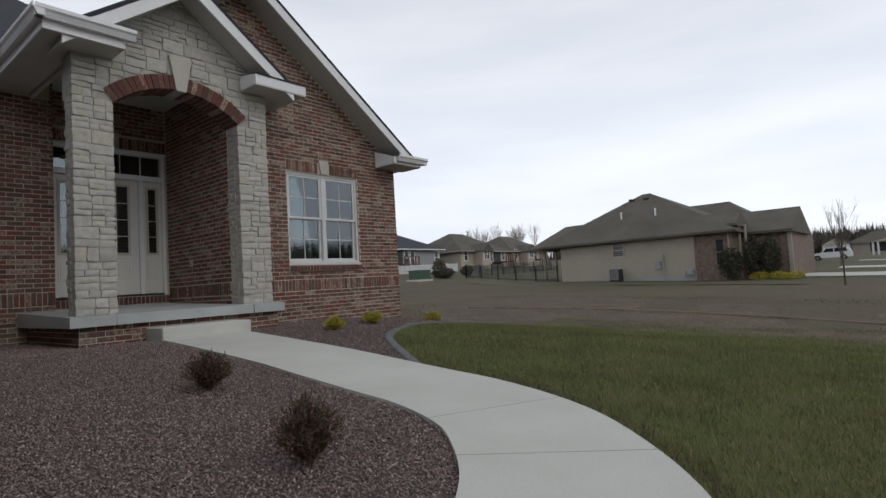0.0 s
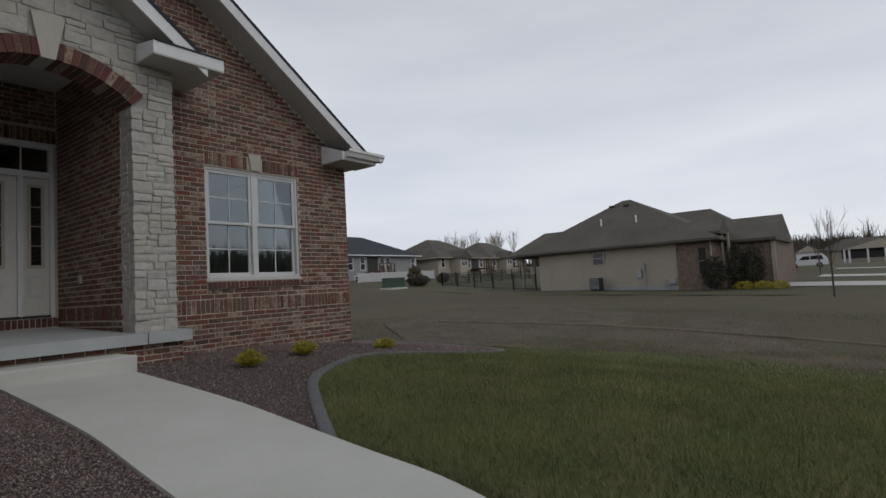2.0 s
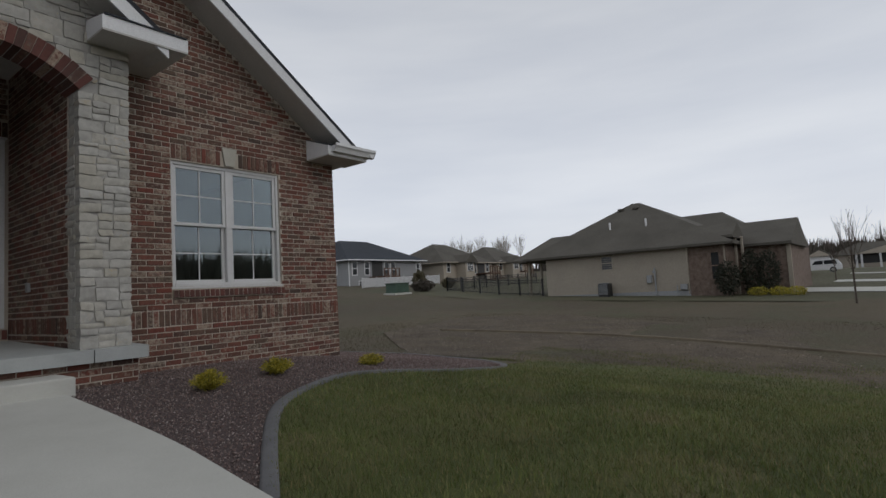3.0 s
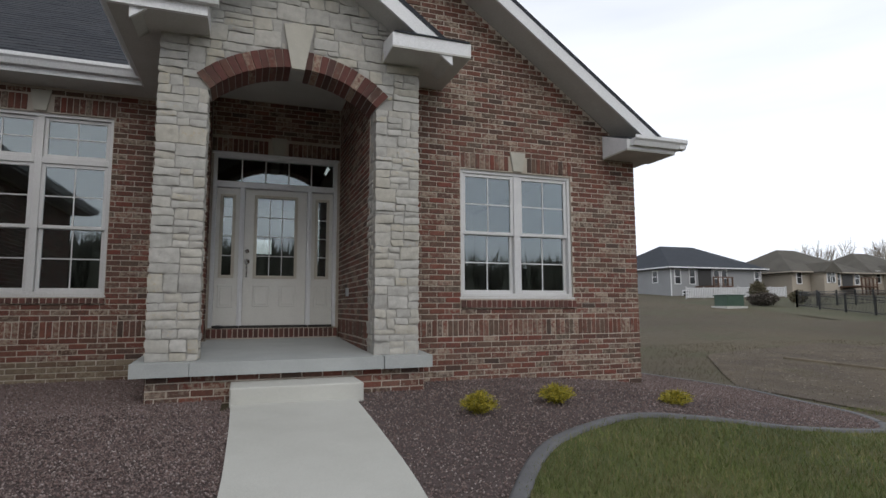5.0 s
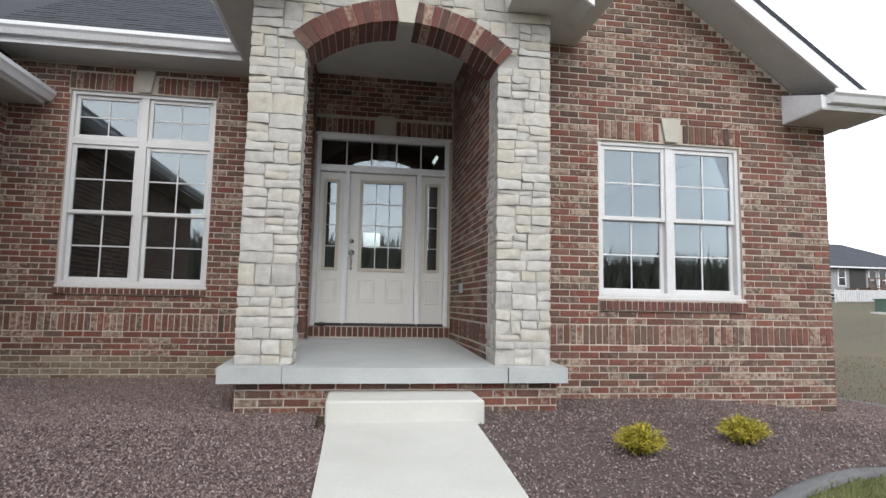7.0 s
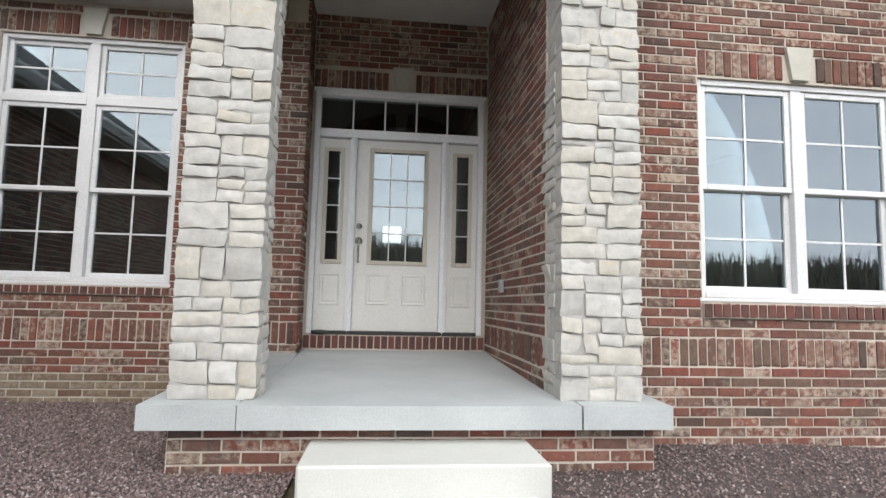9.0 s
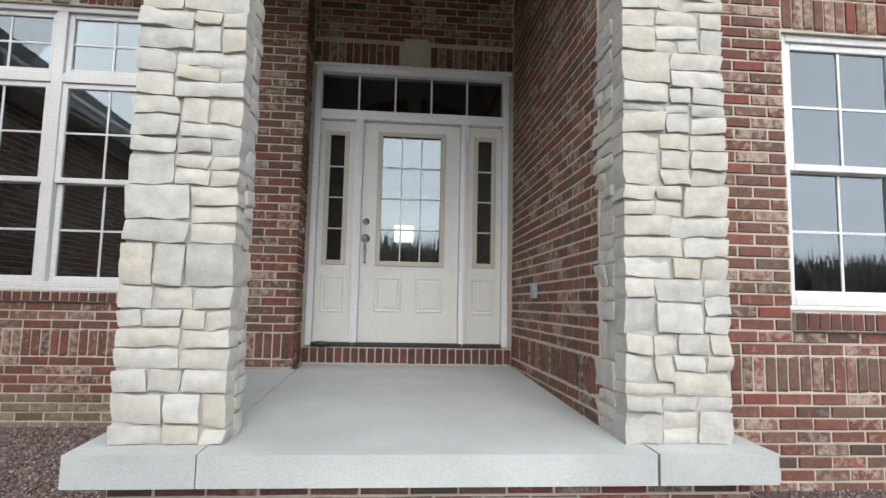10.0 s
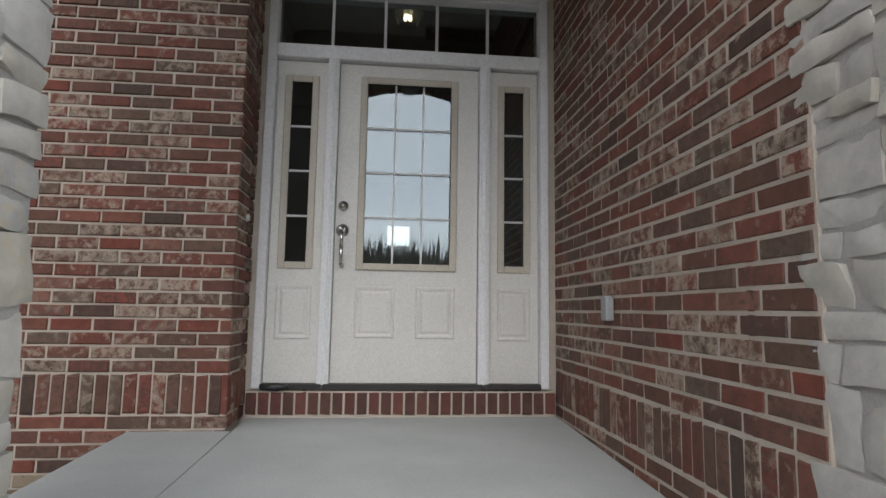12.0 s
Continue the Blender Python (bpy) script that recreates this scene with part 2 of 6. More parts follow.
def steps(a, b, near, far):
    """Coordinates from a to b, close together near zero and further apart outwards."""
    out, v = [0.0], 0.0
    while v < b:
        v += min(far, near + 0.12 * max(0.0, v - 14))
        out.append(v)
    v = 0.0
    while v > a:
        v -= min(far, near + 0.12 * max(0.0, -v - 8))
        out.insert(0, v)
    return out


def build_ground():
    xs, ys = steps(-1500, 3000, 0.7, 400), steps(-1500, 3000, 0.7, 400)
    bm = bmesh.new()
    rows = []
    for y in ys:
        row = []
        for x in xs:
            bump = 0.05 * noise.noise((x * 0.35, y * 0.35, 0)) + 0.06 * noise.noise((x * 0.11, y * 0.11, 3)) if x > 13.5 and x < 36 else 0.0
            row.append(bm.verts.new((x, y, ground_z(x, y) + bump - 0.03)))
        rows.append(row)
    for r0, r1 in zip(rows, rows[1:]):
        for i in range(len(xs) - 1):
            bm.faces.new((r0[i], r0[i + 1], r1[i + 1], r1[i]))
    return setting(part("ground", bm, M_LOT, smooth=True), "bare vacant lot with dormant brown grass and soil", "ground")


def sheet(name, poly, lift, material, step=0.6, label="", category=""):
    """A skin over the ground inside a polygon of (x, y)."""
    bm = bmesh.new()
    es = []
    vs = [bm.verts.new((x, y, 0)) for x, y in poly]
    for i in range(len(vs)):
        es.append(bm.edges.new((vs[i], vs[(i + 1) % len(vs)])))
    bmesh.ops.triangle_fill(bm, use_beauty=True, edges=es)
    for axis in (0, 1):
        lo, hi = min(p[axis] for p in poly), max(p[axis] for p in poly)
        c = lo + step
        while c < hi:
            co, no = [0, 0, 0], [0, 0, 0]
            co[axis], no[axis] = c, 1
            bmesh.ops.bisect_plane(bm, geom=bm.verts[:] + bm.edges[:] + bm.faces[:], plane_co=co, plane_no=no)
            c += step
    for v in bm.verts:
        v.co.z = ground_z(v.co.x, v.co.y) + lift
    for f in bm.faces:
        f.normal_update()
        if f.normal.z < 0:
            f.normal_flip()
    return setting(part(name, bm, material, smooth=True), label, category)


def curve(points, n):
    """A smooth line of n points through control points."""
    P = [Vector(p) for p in points]
    P = [2 * P[0] - P[1]] + P + [2 * P[-1] - P[-2]]
    out = []
    segs = len(P) - 3
    for k in range(n):
        u = k / (n - 1) * segs
        i = min(segs - 1, int(u))
        t = u - i
        a, b, c, d = P[i:i + 4]
        out.append(0.5 * ((2 * b) + (c - a) * t + (2 * a - 5 * b + 4 * c - d) * t * t + (3 * b - a - 3 * c + d) * t ** 3))
    return out


PATH_MID = curve([(3.97, 7.4), (3.97, 6.3), (3.945, 5.2), (3.85, 4.2), (3.785, 3.5), (3.73, 2.9), (3.53, 2.26), (3.23, 1.81), (2.69, 1.3), (1.9, 0.85), (0.8, 0.35), (-0.6, -0.15), (-2.2, -0.7)], 67)
PATH_W = 0.58


def path_edges(mid, w):
    left, right = [], []
    for i, p in enumerate(mid):
        d = (mid[min(i + 1, len(mid) - 1)] - mid[max(i - 1, 0)]).normalized()
        left.append(p + Vector((d.y, -d.x)) * w)
        right.append(p + Vector((-d.y, d.x)) * w)
    return left, right


PATH_A, PATH_B = path_edges(PATH_MID, PATH_W)
if PATH_A[0].x > PATH_B[0].x:
    PATH_A, PATH_B = PATH_B, PATH_A
EDGE_LINE = curve([(4.4, 3.92), (4.88, 4.62), (5.38, 5.3), (5.8, 5.72), (6.35, 6.03), (7.05, 6.24), (7.75, 6.1), (8.6, 5.85), (10.08, 6.08), (10.95, 6.6)], 60)
EDGE_BACK = curve([(10.95, 6.6), (11.5, 7.3), (11.7, 8.3), (11.9, 9.7), (11.1, 10.9), (10.1, 11.9)], 24)


def build_walkway():
    """Slabs of the curved walk, one for each pour between joints."""
    walkway = setting(thing("walkway", "", ""), "pale broom-finished concrete garden walk, curved, with cut joints", "walkway")
    cuts = [0, 32, 41, 50, 58, 66]
    for a, b in zip(cuts, cuts[1:]):
        bm = bmesh.new()
        rows = []
        for i in range(a, b + 1):
            d = (PATH_MID[min(i + 1, 66)] - PATH_MID[max(i - 1, 0)]).normalized()
            off = d * (0.006 if i == a and a else -0.006 if i == b and b < 66 else 0)
            row = []
            for k in range(5):
                p = PATH_A[i].lerp(PATH_B[i], k / 4) + off
                row.append(Vector((p.x, p.y, ground_z(p.x, p.y) + 0.03)))
            rows.append(row)
        top = [[bm.verts.new(p) for p in r] for r in rows]
        for r0, r1 in zip(top, top[1:]):
            for k in range(4):
                bm.faces.new((r0[k], r0[k + 1], r1[k + 1], r1[k]))
        ex = bmesh.ops.extrude_face_region(bm, geom=bm.faces[:])
        for v in ex["geom"]:
            if isinstance(v, bmesh.types.BMVert):
                v.co.z -= 0.12
        bmesh.ops.recalc_face_normals(bm, faces=bm.faces[:])
        part("slab", bm, M_CONC, walkway)


def strip(line, w, h, lift=0.0):
    """A low rounded kerb along a line on the ground."""
    bm = bmesh.new()
    rings = []
    for i, p in enumerate(line):
        d = (line[min(i + 1, len(line) - 1)] - line[max(i - 1, 0)]).normalized()
        s = Vector((d.y, -d.x))
        ring = []
        for u, v in ((-0.5, -0.05), (-0.5, h * 0.7), (-0.3, h), (0.3, h), (0.5, h * 0.7), (0.5, -0.05)):
            q = p + s * (u * w)
            ring.append(bm.verts.new((q.x, q.y, ground_z(p.x, p.y) + lift + v)))
        rings.append(ring)
    for a, b in zip(rings, rings[1:]):
        for k in range(5):
            bm.faces.new((a[k], a[k + 1], b[k + 1], b[k]))
    bm.faces.new(rings[0])
    bm.faces.new(rings[-1][::-1])
    bmesh.ops.recalc_face_normals(bm, faces=bm.faces[:])
    return bm


build_ground()
build_walkway()
LAWN = [(p.x, p.y) for p in PATH_B if p.y < 3.9]
LAWN_FAR = [(10.0, -6), (11.4, -2), (12.4, 0.8), (13.1, 2.2), (13.3, 4.8), (12.6, 7.0)]
LAWN = [(p.x, p.y) for p in EDGE_LINE[::-1]] + LAWN + [(-2.4, -6)] + LAWN_FAR
sheet("lawn", LAWN, -0.005, M_LAWN, 0.8, "mown green lawn with dormant yellow patches", "lawn")
BED_R = [(4.6, 8.6)] + [(p.x, p.y) for p in PATH_B if p.y > 3.9] + [(p.x, p.y) for p in EDGE_LINE] + [(p.x, p.y) for p in EDGE_BACK[1:]] + [(8.9, 13.0), (8.9, 8.6)]
sheet("gravel_bed_1", BED_R, 0.0, M_BED, 0.6, "planting bed of small red-brown lava gravel", "gravel bed")
BED_L = [(p.x, p.y) for p in PATH_A] + [(-2.4, 2.9), (-0.5, 2.9), (-0.5, 10.2), (3.3, 10.2), (3.3, 7.3)]
sheet("gravel_bed_2", BED_L, 0.0, M_BED, 0.6, "planting bed of small red-brown lava gravel", "gravel bed")
setting(part("edging_1", strip(EDGE_LINE, 0.11, 0.025), M_EDGING, smooth=True), "grey moulded concrete lawn edging", "edging")
setting(part("edging_2", strip(EDGE_BACK, 0.1, 0.02), M_EDGING, smooth=True), "grey moulded concrete bed edging", "edging")

# ---------------------------------------------------------------- house shell
WR_Y, WL_Y, DOOR_Y, SIDE_X, STUB_X, CORNER_X = 8.5, 10.08, 10.44, 4.84, 2.962, 8.9
SLAB_Z, SLAB_LOW = 0.738, 0.605
PIL = (2.57, 3.06, 4.847, 5.375, 7.93, 8.31)
WIN_R = (6.12, 7.80, 1.405, 3.10)
WIN_L = (0.08, 1.76, 1.44, 3.80)
DOOR = (2.995, 4.80, 0.985, 3.55)
APEX_X, SLOPE, RAKE_Y, RAKE_Z = 5.3, 0.712, 8.02, 3.695
RAKE_TOP = lambda x: RAKE_Z + SLOPE * (9.0 - x) if x > APEX_X else RAKE_Z + SLOPE * (9.0 - APEX_X) - SLOPE * (APEX_X - x)


def wall_top(x):
    return RAKE_TOP(x) - 0.24


w, h = WIN_R, wall_top
bm = bmesh.new()
for poly in ([(SIDE_X + 0.008, -0.3), (w[0], -0.3), (w[0], h(w[0])), (APEX_X, h(APEX_X)), (SIDE_X + 0.008, h(SIDE_X))],
             [(w[1], -0.3), (CORNER_X - 0.008, -0.3), (CORNER_X - 0.008, h(CORNER_X)), (w[1], h(w[1]))],
             [(w[0], -0.3), (w[1], -0.3), (w[1], w[2]), (w[0], w[2])],
             [(w[0], w[3]), (w[1], w[3]), (w[1], h(w[1])), (w[0], h(w[0]))]):
    prism_xz(poly, WR_Y + 0.008, WR_Y + 0.26, bm)
# the gable goes on above the porch roof
prism_xz([(3.6, 4.46), (SIDE_X + 0.008, 4.46), (SIDE_X + 0.008, h(SIDE_X)), (3.6, h(3.6))], WR_Y + 0.008, WR_Y + 0.26, bm)
wall_front = setting(part("wall_front", bm, M_MORTAR), "tumbled red brick gable wall", "wall")
wall_east = setting(part("wall_east", boxes(((CORNER_X - 0.26, WR_Y + 0.26, -0.4), (CORNER_X - 0.008, 19.0, 3.5))), M_MORTAR), "red brick side wall of the house", "wall")
wall_porch = setting(part("wall_porch", boxes(((SIDE_X + 0.008, WR_Y + 0.26, 0.3), (SIDE_X + 0.26, DOOR_Y + 0.4, 4.5)), ((SIDE_X + 0.008, PIL[5] - 0.06, 0.74), (5.3, WR_Y + 0.008, 4.3))), M_MORTAR), "red brick side wall of the entrance porch", "wall")
w = WIN_L
bm = bmesh.new()
for lo, hi in (((-0.6, 0), (w[0], 4.4)), ((w[1], 0), (STUB_X - 0.008, 4.4)), ((w[0], 0), (w[1], w[2])), ((w[0], w[3]), (w[1], 4.4))):
    box(bm, (lo[0], WL_Y + 0.008, lo[1]), (hi[0], WL_Y + 0.26, hi[1]))
wall_left = setting(part("wall_left", bm, M_MORTAR), "red brick wall under the eaves", "wall")
d = DOOR
bm = boxes(((STUB_X - 0.2, DOOR_Y + 0.008, 0.5), (d[0], DOOR_Y + 0.2, 4.4)), ((d[1], DOOR_Y + 0.008, 0.5), (SIDE_X + 0.008, DOOR_Y + 0.2, 4.4)),
           ((d[0], DOOR_Y + 0.008, d[3]), (d[1], DOOR_Y + 0.2, 4.4)), ((d[0], DOOR_Y + 0.008, 0.5), (d[1], DOOR_Y + 0.2, d[2])))
wall_door = setting(part("wall_door", bm, M_MORTAR), "brick wall round the front door", "wall")
wall_wing = setting(part("wall_wing", boxes(((-0.85, 2.8, -0.4), (-0.6, WL_Y + 0.26, 3.6)), ((-7.0, 2.8, -0.4), (-0.85, 3.05, 3.6))), M_MORTAR), "red brick wall of the garage wing", "wall")
setting(part("wall_back", boxes(((-7, 19.0, -0.4), (3.72, 19.2, 4.35)), ((4.2, 19.0, -0.4), (CORNER_X, 19.2, 4.35)), ((3.72, 19.0, -0.4), (4.2, 19.2, 2.85)), ((3.72, 19.0, 3.3), (4.2, 19.2, 4.35)), ((-7.2, 2.8, -0.4), (-7, 19.2, 4.3)),
                                     ((-7.0, 10.62, 3.3), (-0.85, 10.8, 4.35))), M_ROOM), "plain rear wall of the house with a window", "wall")
setting(part("house_floor", boxes(((-6.9, 10.62, 0.7), (SIDE_X, 18.9, 0.88)), ((SIDE_X + 0.3, 8.8, 0.6), (8.6, 18.9, 0.8))), M_WOODFLOOR), "dark wooden floor inside the house", "floor")
setting(part("ceiling", boxes(((-6.9, 10.45, 4.2), (SIDE_X + 0.2, 18.9, 4.3)), ((SIDE_X + 0.3, 8.8, 3.55), (8.6, 18.9, 3.62))), M_ROOM), "plain painted ceiling inside the house", "ceiling")
setting(part("wall_inner", boxes(((2.0, 10.6, 0.8), (2.12, 14.0, 4.2)), ((SIDE_X + 0.27, 8.8, 0.6), (SIDE_X + 0.3, 18.9, 4.2)), ((-6.8, 15.0, 0.8), (2.12, 15.12, 4.2)), ((5.2, 14.0, 0.7), (8.6, 14.1, 3.6))), M_ROOM), "beige painted inner wall", "wall")

# porch slab, its brick base and the step
bm = bmesh.new()
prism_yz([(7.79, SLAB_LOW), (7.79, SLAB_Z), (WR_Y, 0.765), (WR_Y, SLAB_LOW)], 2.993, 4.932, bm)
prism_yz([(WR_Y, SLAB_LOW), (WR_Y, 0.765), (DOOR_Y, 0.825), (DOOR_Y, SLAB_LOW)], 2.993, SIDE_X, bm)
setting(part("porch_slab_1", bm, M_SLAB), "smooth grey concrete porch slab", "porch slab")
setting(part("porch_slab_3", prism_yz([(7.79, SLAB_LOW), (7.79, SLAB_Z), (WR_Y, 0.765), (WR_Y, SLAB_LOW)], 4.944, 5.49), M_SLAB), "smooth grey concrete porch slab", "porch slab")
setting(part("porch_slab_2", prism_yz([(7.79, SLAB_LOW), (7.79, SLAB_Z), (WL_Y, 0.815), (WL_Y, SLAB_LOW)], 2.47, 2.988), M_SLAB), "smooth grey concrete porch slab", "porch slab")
porch_base = setting(part("porch_base", boxes(((2.6, 7.9, -0.1), (5.42, WR_Y, SLAB_LOW)), ((2.6, WR_Y, -0.1), (SIDE_X, WL_Y, SLAB_LOW))), M_MORTAR), "brick base under the porch slab", "porch base")
setting(part("step", boxes(((3.375, 7.38, 0.1), (4.63, 7.9, 0.53)), bevel=0.012), M_CONC), "single cast concrete entrance step", "step")

# stone arch front and pillars
ARCH_X, SPRING, RISE = 3.961, 3.565, 0.35
half = (PIL[2] - PIL[1]) / 2
ARCH_R = (half ** 2 + RISE ** 2) / (2 * RISE)
ARCH_Z = SPRING + RISE - ARCH_R


def arch_z(x, r=ARCH_R):
    return ARCH_Z + math.sqrt(max(0.0, r * r - (x - ARCH_X) ** 2))


PORCH_APEX, PORCH_SLOPE, PORCH_EAVE = 4.0, 0.735, 4.31
PRAKE = lambda x: PORCH_EAVE + PORCH_SLOPE * (1.6 - abs(x - PORCH_APEX))
bm = bmesh.new()
g = 0.012
for i in range(18):
    x0, x1 = PIL[1] + i * 2 * half / 18, PIL[1] + (i + 1) * 2 * half / 18
    prism_xz([(x0, arch_z(x0)), (x1, arch_z(x1)), (x1, PRAKE(x1) - 0.2), (x0, PRAKE(x0) - 0.2)], PIL[4] + g, PIL[5] - g, bm)
prism_xz([(PIL[0] + g, SPRING), (PIL[1], SPRING), (PIL[1], PRAKE(PIL[1]) - 0.2), (PIL[0] + g, PRAKE(PIL[0] + g) - 0.2)], PIL[4] + g, PIL[5] - g, bm)
prism_xz([(PIL[2], SPRING), (PIL[3] - g, SPRING), (PIL[3] - g, PRAKE(PIL[3] - g) - 0.2), (PIL[2], PRAKE(PIL[2]) - 0.2)], PIL[4] + g, PIL[5] - g, bm)
wall_arch = setting(part("wall_arch", bm, M_STONE_MORTAR), "split limestone gable wall over the porch arch", "wall")
pillars = []
for x0, x1 in ((PIL[0], PIL[1]), (PIL[2], PIL[3])):
    p = thing("pillar", "square porch pillar faced with split pale limestone blocks", "pillar", ((x0 + x1) / 2, PIL[4], SLAB_Z), "porch pillars")
    part("core", boxes(((x0 + g, PIL[4] + g, SLAB_Z), (x1 - g, PIL[5] - g - (0.1 if x0 == PIL[0] else 0.0), SPRING))), M_STONE_MORTAR, p)
    pillars.append(p)

# roofs
bm = bmesh.new()
ROOF_T = 0.06


def slope_slab(bm, a, b, c, d, t=ROOF_T):
    """A flat roof slab under four corners."""
    n = (Vector(b) - Vector(a)).cross(Vector(d) - Vector(a)).normalized()
    if n.z < 0:
        n = -n
    top = [Vector(p) for p in (a, b, c, d)]
    return solid(bm, top, [p - n * t for p in top])


def solid(bm, top, bottom):
    a, b = [bm.verts.new(p) for p in top], [bm.verts.new(p) for p in bottom]
    n = len(a)
    fs = [bm.faces.new(a), bm.faces.new(b[::-1])]
    for i in range(n):
        fs.append(bm.faces.new((a[i], b[i], b[(i + 1) % n], a[(i + 1) % n])))
    bmesh.ops.recalc_face_normals(bm, faces=fs)
    return bm


rt = RAKE_TOP
slope_slab(bm, (9.06, RAKE_Y, rt(9.06)), (APEX_X, RAKE_Y, rt(APEX_X)), (APEX_X, 19.3, rt(APEX_X)), (9.06, 19.3, rt(9.06)))
slope_slab(bm, (3.4, RAKE_Y, rt(3.4)), (APEX_X, RAKE_Y, rt(APEX_X)), (APEX_X, 19.3, rt(APEX_X)), (3.4, 19.3, rt(3.4)))
setting(part("roof_1", bm, M_ROOF), "charcoal shingled gable roof", "roof")
bm = bmesh.new()
pe = PORCH_EAVE + PORCH_SLOPE * (1.6 - 1.64)
pa = PORCH_EAVE + PORCH_SLOPE * 1.6
slope_slab(bm, (2.36, 7.5, pe), (PORCH_APEX, 7.5, pa), (PORCH_APEX, 10.6, pa), (2.36, 10.6, pe))
slope_slab(bm, (5.64, 7.5, pe), (PORCH_APEX, 7.5, pa), (PORCH_APEX, 8.5, pa), (5.64, 8.5, pe))
setting(part("roof_2", bm, M_ROOF), "charcoal shingled roof over the porch", "roof")
bm = bmesh.new()
RIDGE_Y, RIDGE_Z = 14.6, 7.916
slope_slab(bm, (-0.6, 9.62, 4.36), (2.2, 9.62, 4.36), (2.2, RIDGE_Y, RIDGE_Z), (-0.6, RIDGE_Y, RIDGE_Z))
slope_slab(bm, (2.2, 10.5, 4.988), (6.58, 10.5, 4.988), (2.48, RIDGE_Y, RIDGE_Z), (2.2, RIDGE_Y, RIDGE_Z))
slope_slab(bm, (-7.3, 9.62, 4.36), (-0.6, 9.62, 4.36), (-0.6, RIDGE_Y, RIDGE_Z), (-7.3, RIDGE_Y, RIDGE_Z))
slope_slab(bm, (-7.3, 19.5, 4.42), (6.58, 19.5, 4.42), (2.48, RIDGE_Y, RIDGE_Z), (-7.3, RIDGE_Y, RIDGE_Z))
solid(bm, [Vector((6.58, 10.5, 4.988)), Vector((6.58, 19.5, 4.988)), Vector((2.48, RIDGE_Y, RIDGE_Z))], [Vector((6.58, 10.5, 4.92)), Vector((6.58, 19.5, 4.92)), Vector((2.48, RIDGE_Y, RIDGE_Z - 0.07))])
setting(part("roof_3", bm, M_ROOF), "charcoal shingled main roof", "roof")
bm = bmesh.new()
slope_slab(bm, (-0.13, 2.35, 3.75), (-0.13, 10.4, 3.75), (-3.8, 10.4, 6.45), (-3.8, 6.02, 6.45))
solid(bm, [Vector((-0.13, 2.35, 3.75)), Vector((-3.8, 6.02, 6.45)), Vector((-7.5, 2.35, 3.75))], [Vector((-0.13, 2.38, 3.69)), Vector((-3.8, 6.02, 6.39)), Vector((-7.5, 2.38, 3.69))])
slope_slab(bm, (-7.5, 2.35, 3.75), (-7.5, 10.4, 3.75), (-3.8, 10.4, 6.45), (-3.8, 6.02, 6.45))
setting(part("roof_4", bm, M_ROOF), "charcoal shingled hip roof of the garage wing", "roof")

# soffits, fascias, gutters and eave returns
def gutter(name, a, b, out, h=0.13, label="white aluminium gutter along the eave"):
    """A gutter of ogee section from a to b; out: the way it faces."""
    a, b, o = Vector(a), Vector(b), Vector(out)
    prof = [(0.0, 0.0), (0.07, 0.0), (0.085, 0.03), (0.10, 0.06), (0.125, 0.085), (0.125, h), (0.11, h), (0.105, 0.095), (0.0, 0.095)]
    bm = bmesh.new()
    prism(bm, prof, lambda u, v: a + o * u + Vector((0, 0, v)), lambda u, v: b + o * u + Vector((0, 0, v)))
    return setting(part(name, bm, M_WHITE), label, "gutter")


bm = bmesh.new()
for x_out, x_in in ((9.06, APEX_X), (3.4, APEX_X)):
    s = 1 if x_out > x_in else -1
    for y0, y1, t0, t1 in ((RAKE_Y, RAKE_Y + 0.03, -0.065, -0.25),):
        prism_xz([(x_out, rt(x_out) + t0), (x_in, rt(x_in) + t0), (x_in, rt(x_in) + t1), (x_out, rt(x_out) + t1)], y0, y1, bm)
setting(part("rake_board_1", bm, M_WHITE), "white rake board of the main gable", "trim")
bm = bmesh.new()
prism_xz([(8.9, rt(8.9) - 0.22), (APEX_X, rt(APEX_X) - 0.22), (APEX_X, rt(APEX_X) - 0.24), (8.9, rt(8.9) - 0.24)], RAKE_Y + 0.03, WR_Y + 0.004, bm)
prism_xz([(3.4, rt(3.4) - 0.22), (APEX_X, rt(APEX_X) - 0.22), (APEX_X, rt(APEX_X) - 0.24), (3.4, rt(3.4) - 0.24)], RAKE_Y + 0.03, WR_Y + 0.004, bm)
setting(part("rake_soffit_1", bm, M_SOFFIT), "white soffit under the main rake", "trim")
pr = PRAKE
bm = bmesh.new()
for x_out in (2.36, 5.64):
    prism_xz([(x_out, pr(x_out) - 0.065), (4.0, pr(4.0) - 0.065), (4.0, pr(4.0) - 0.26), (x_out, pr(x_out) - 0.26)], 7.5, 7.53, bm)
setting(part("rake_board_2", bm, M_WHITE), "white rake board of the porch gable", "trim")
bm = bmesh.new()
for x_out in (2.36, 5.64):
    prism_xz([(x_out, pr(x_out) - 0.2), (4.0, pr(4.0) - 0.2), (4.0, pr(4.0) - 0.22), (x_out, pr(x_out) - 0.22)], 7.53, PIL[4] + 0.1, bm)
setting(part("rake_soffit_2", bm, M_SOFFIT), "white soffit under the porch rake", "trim")


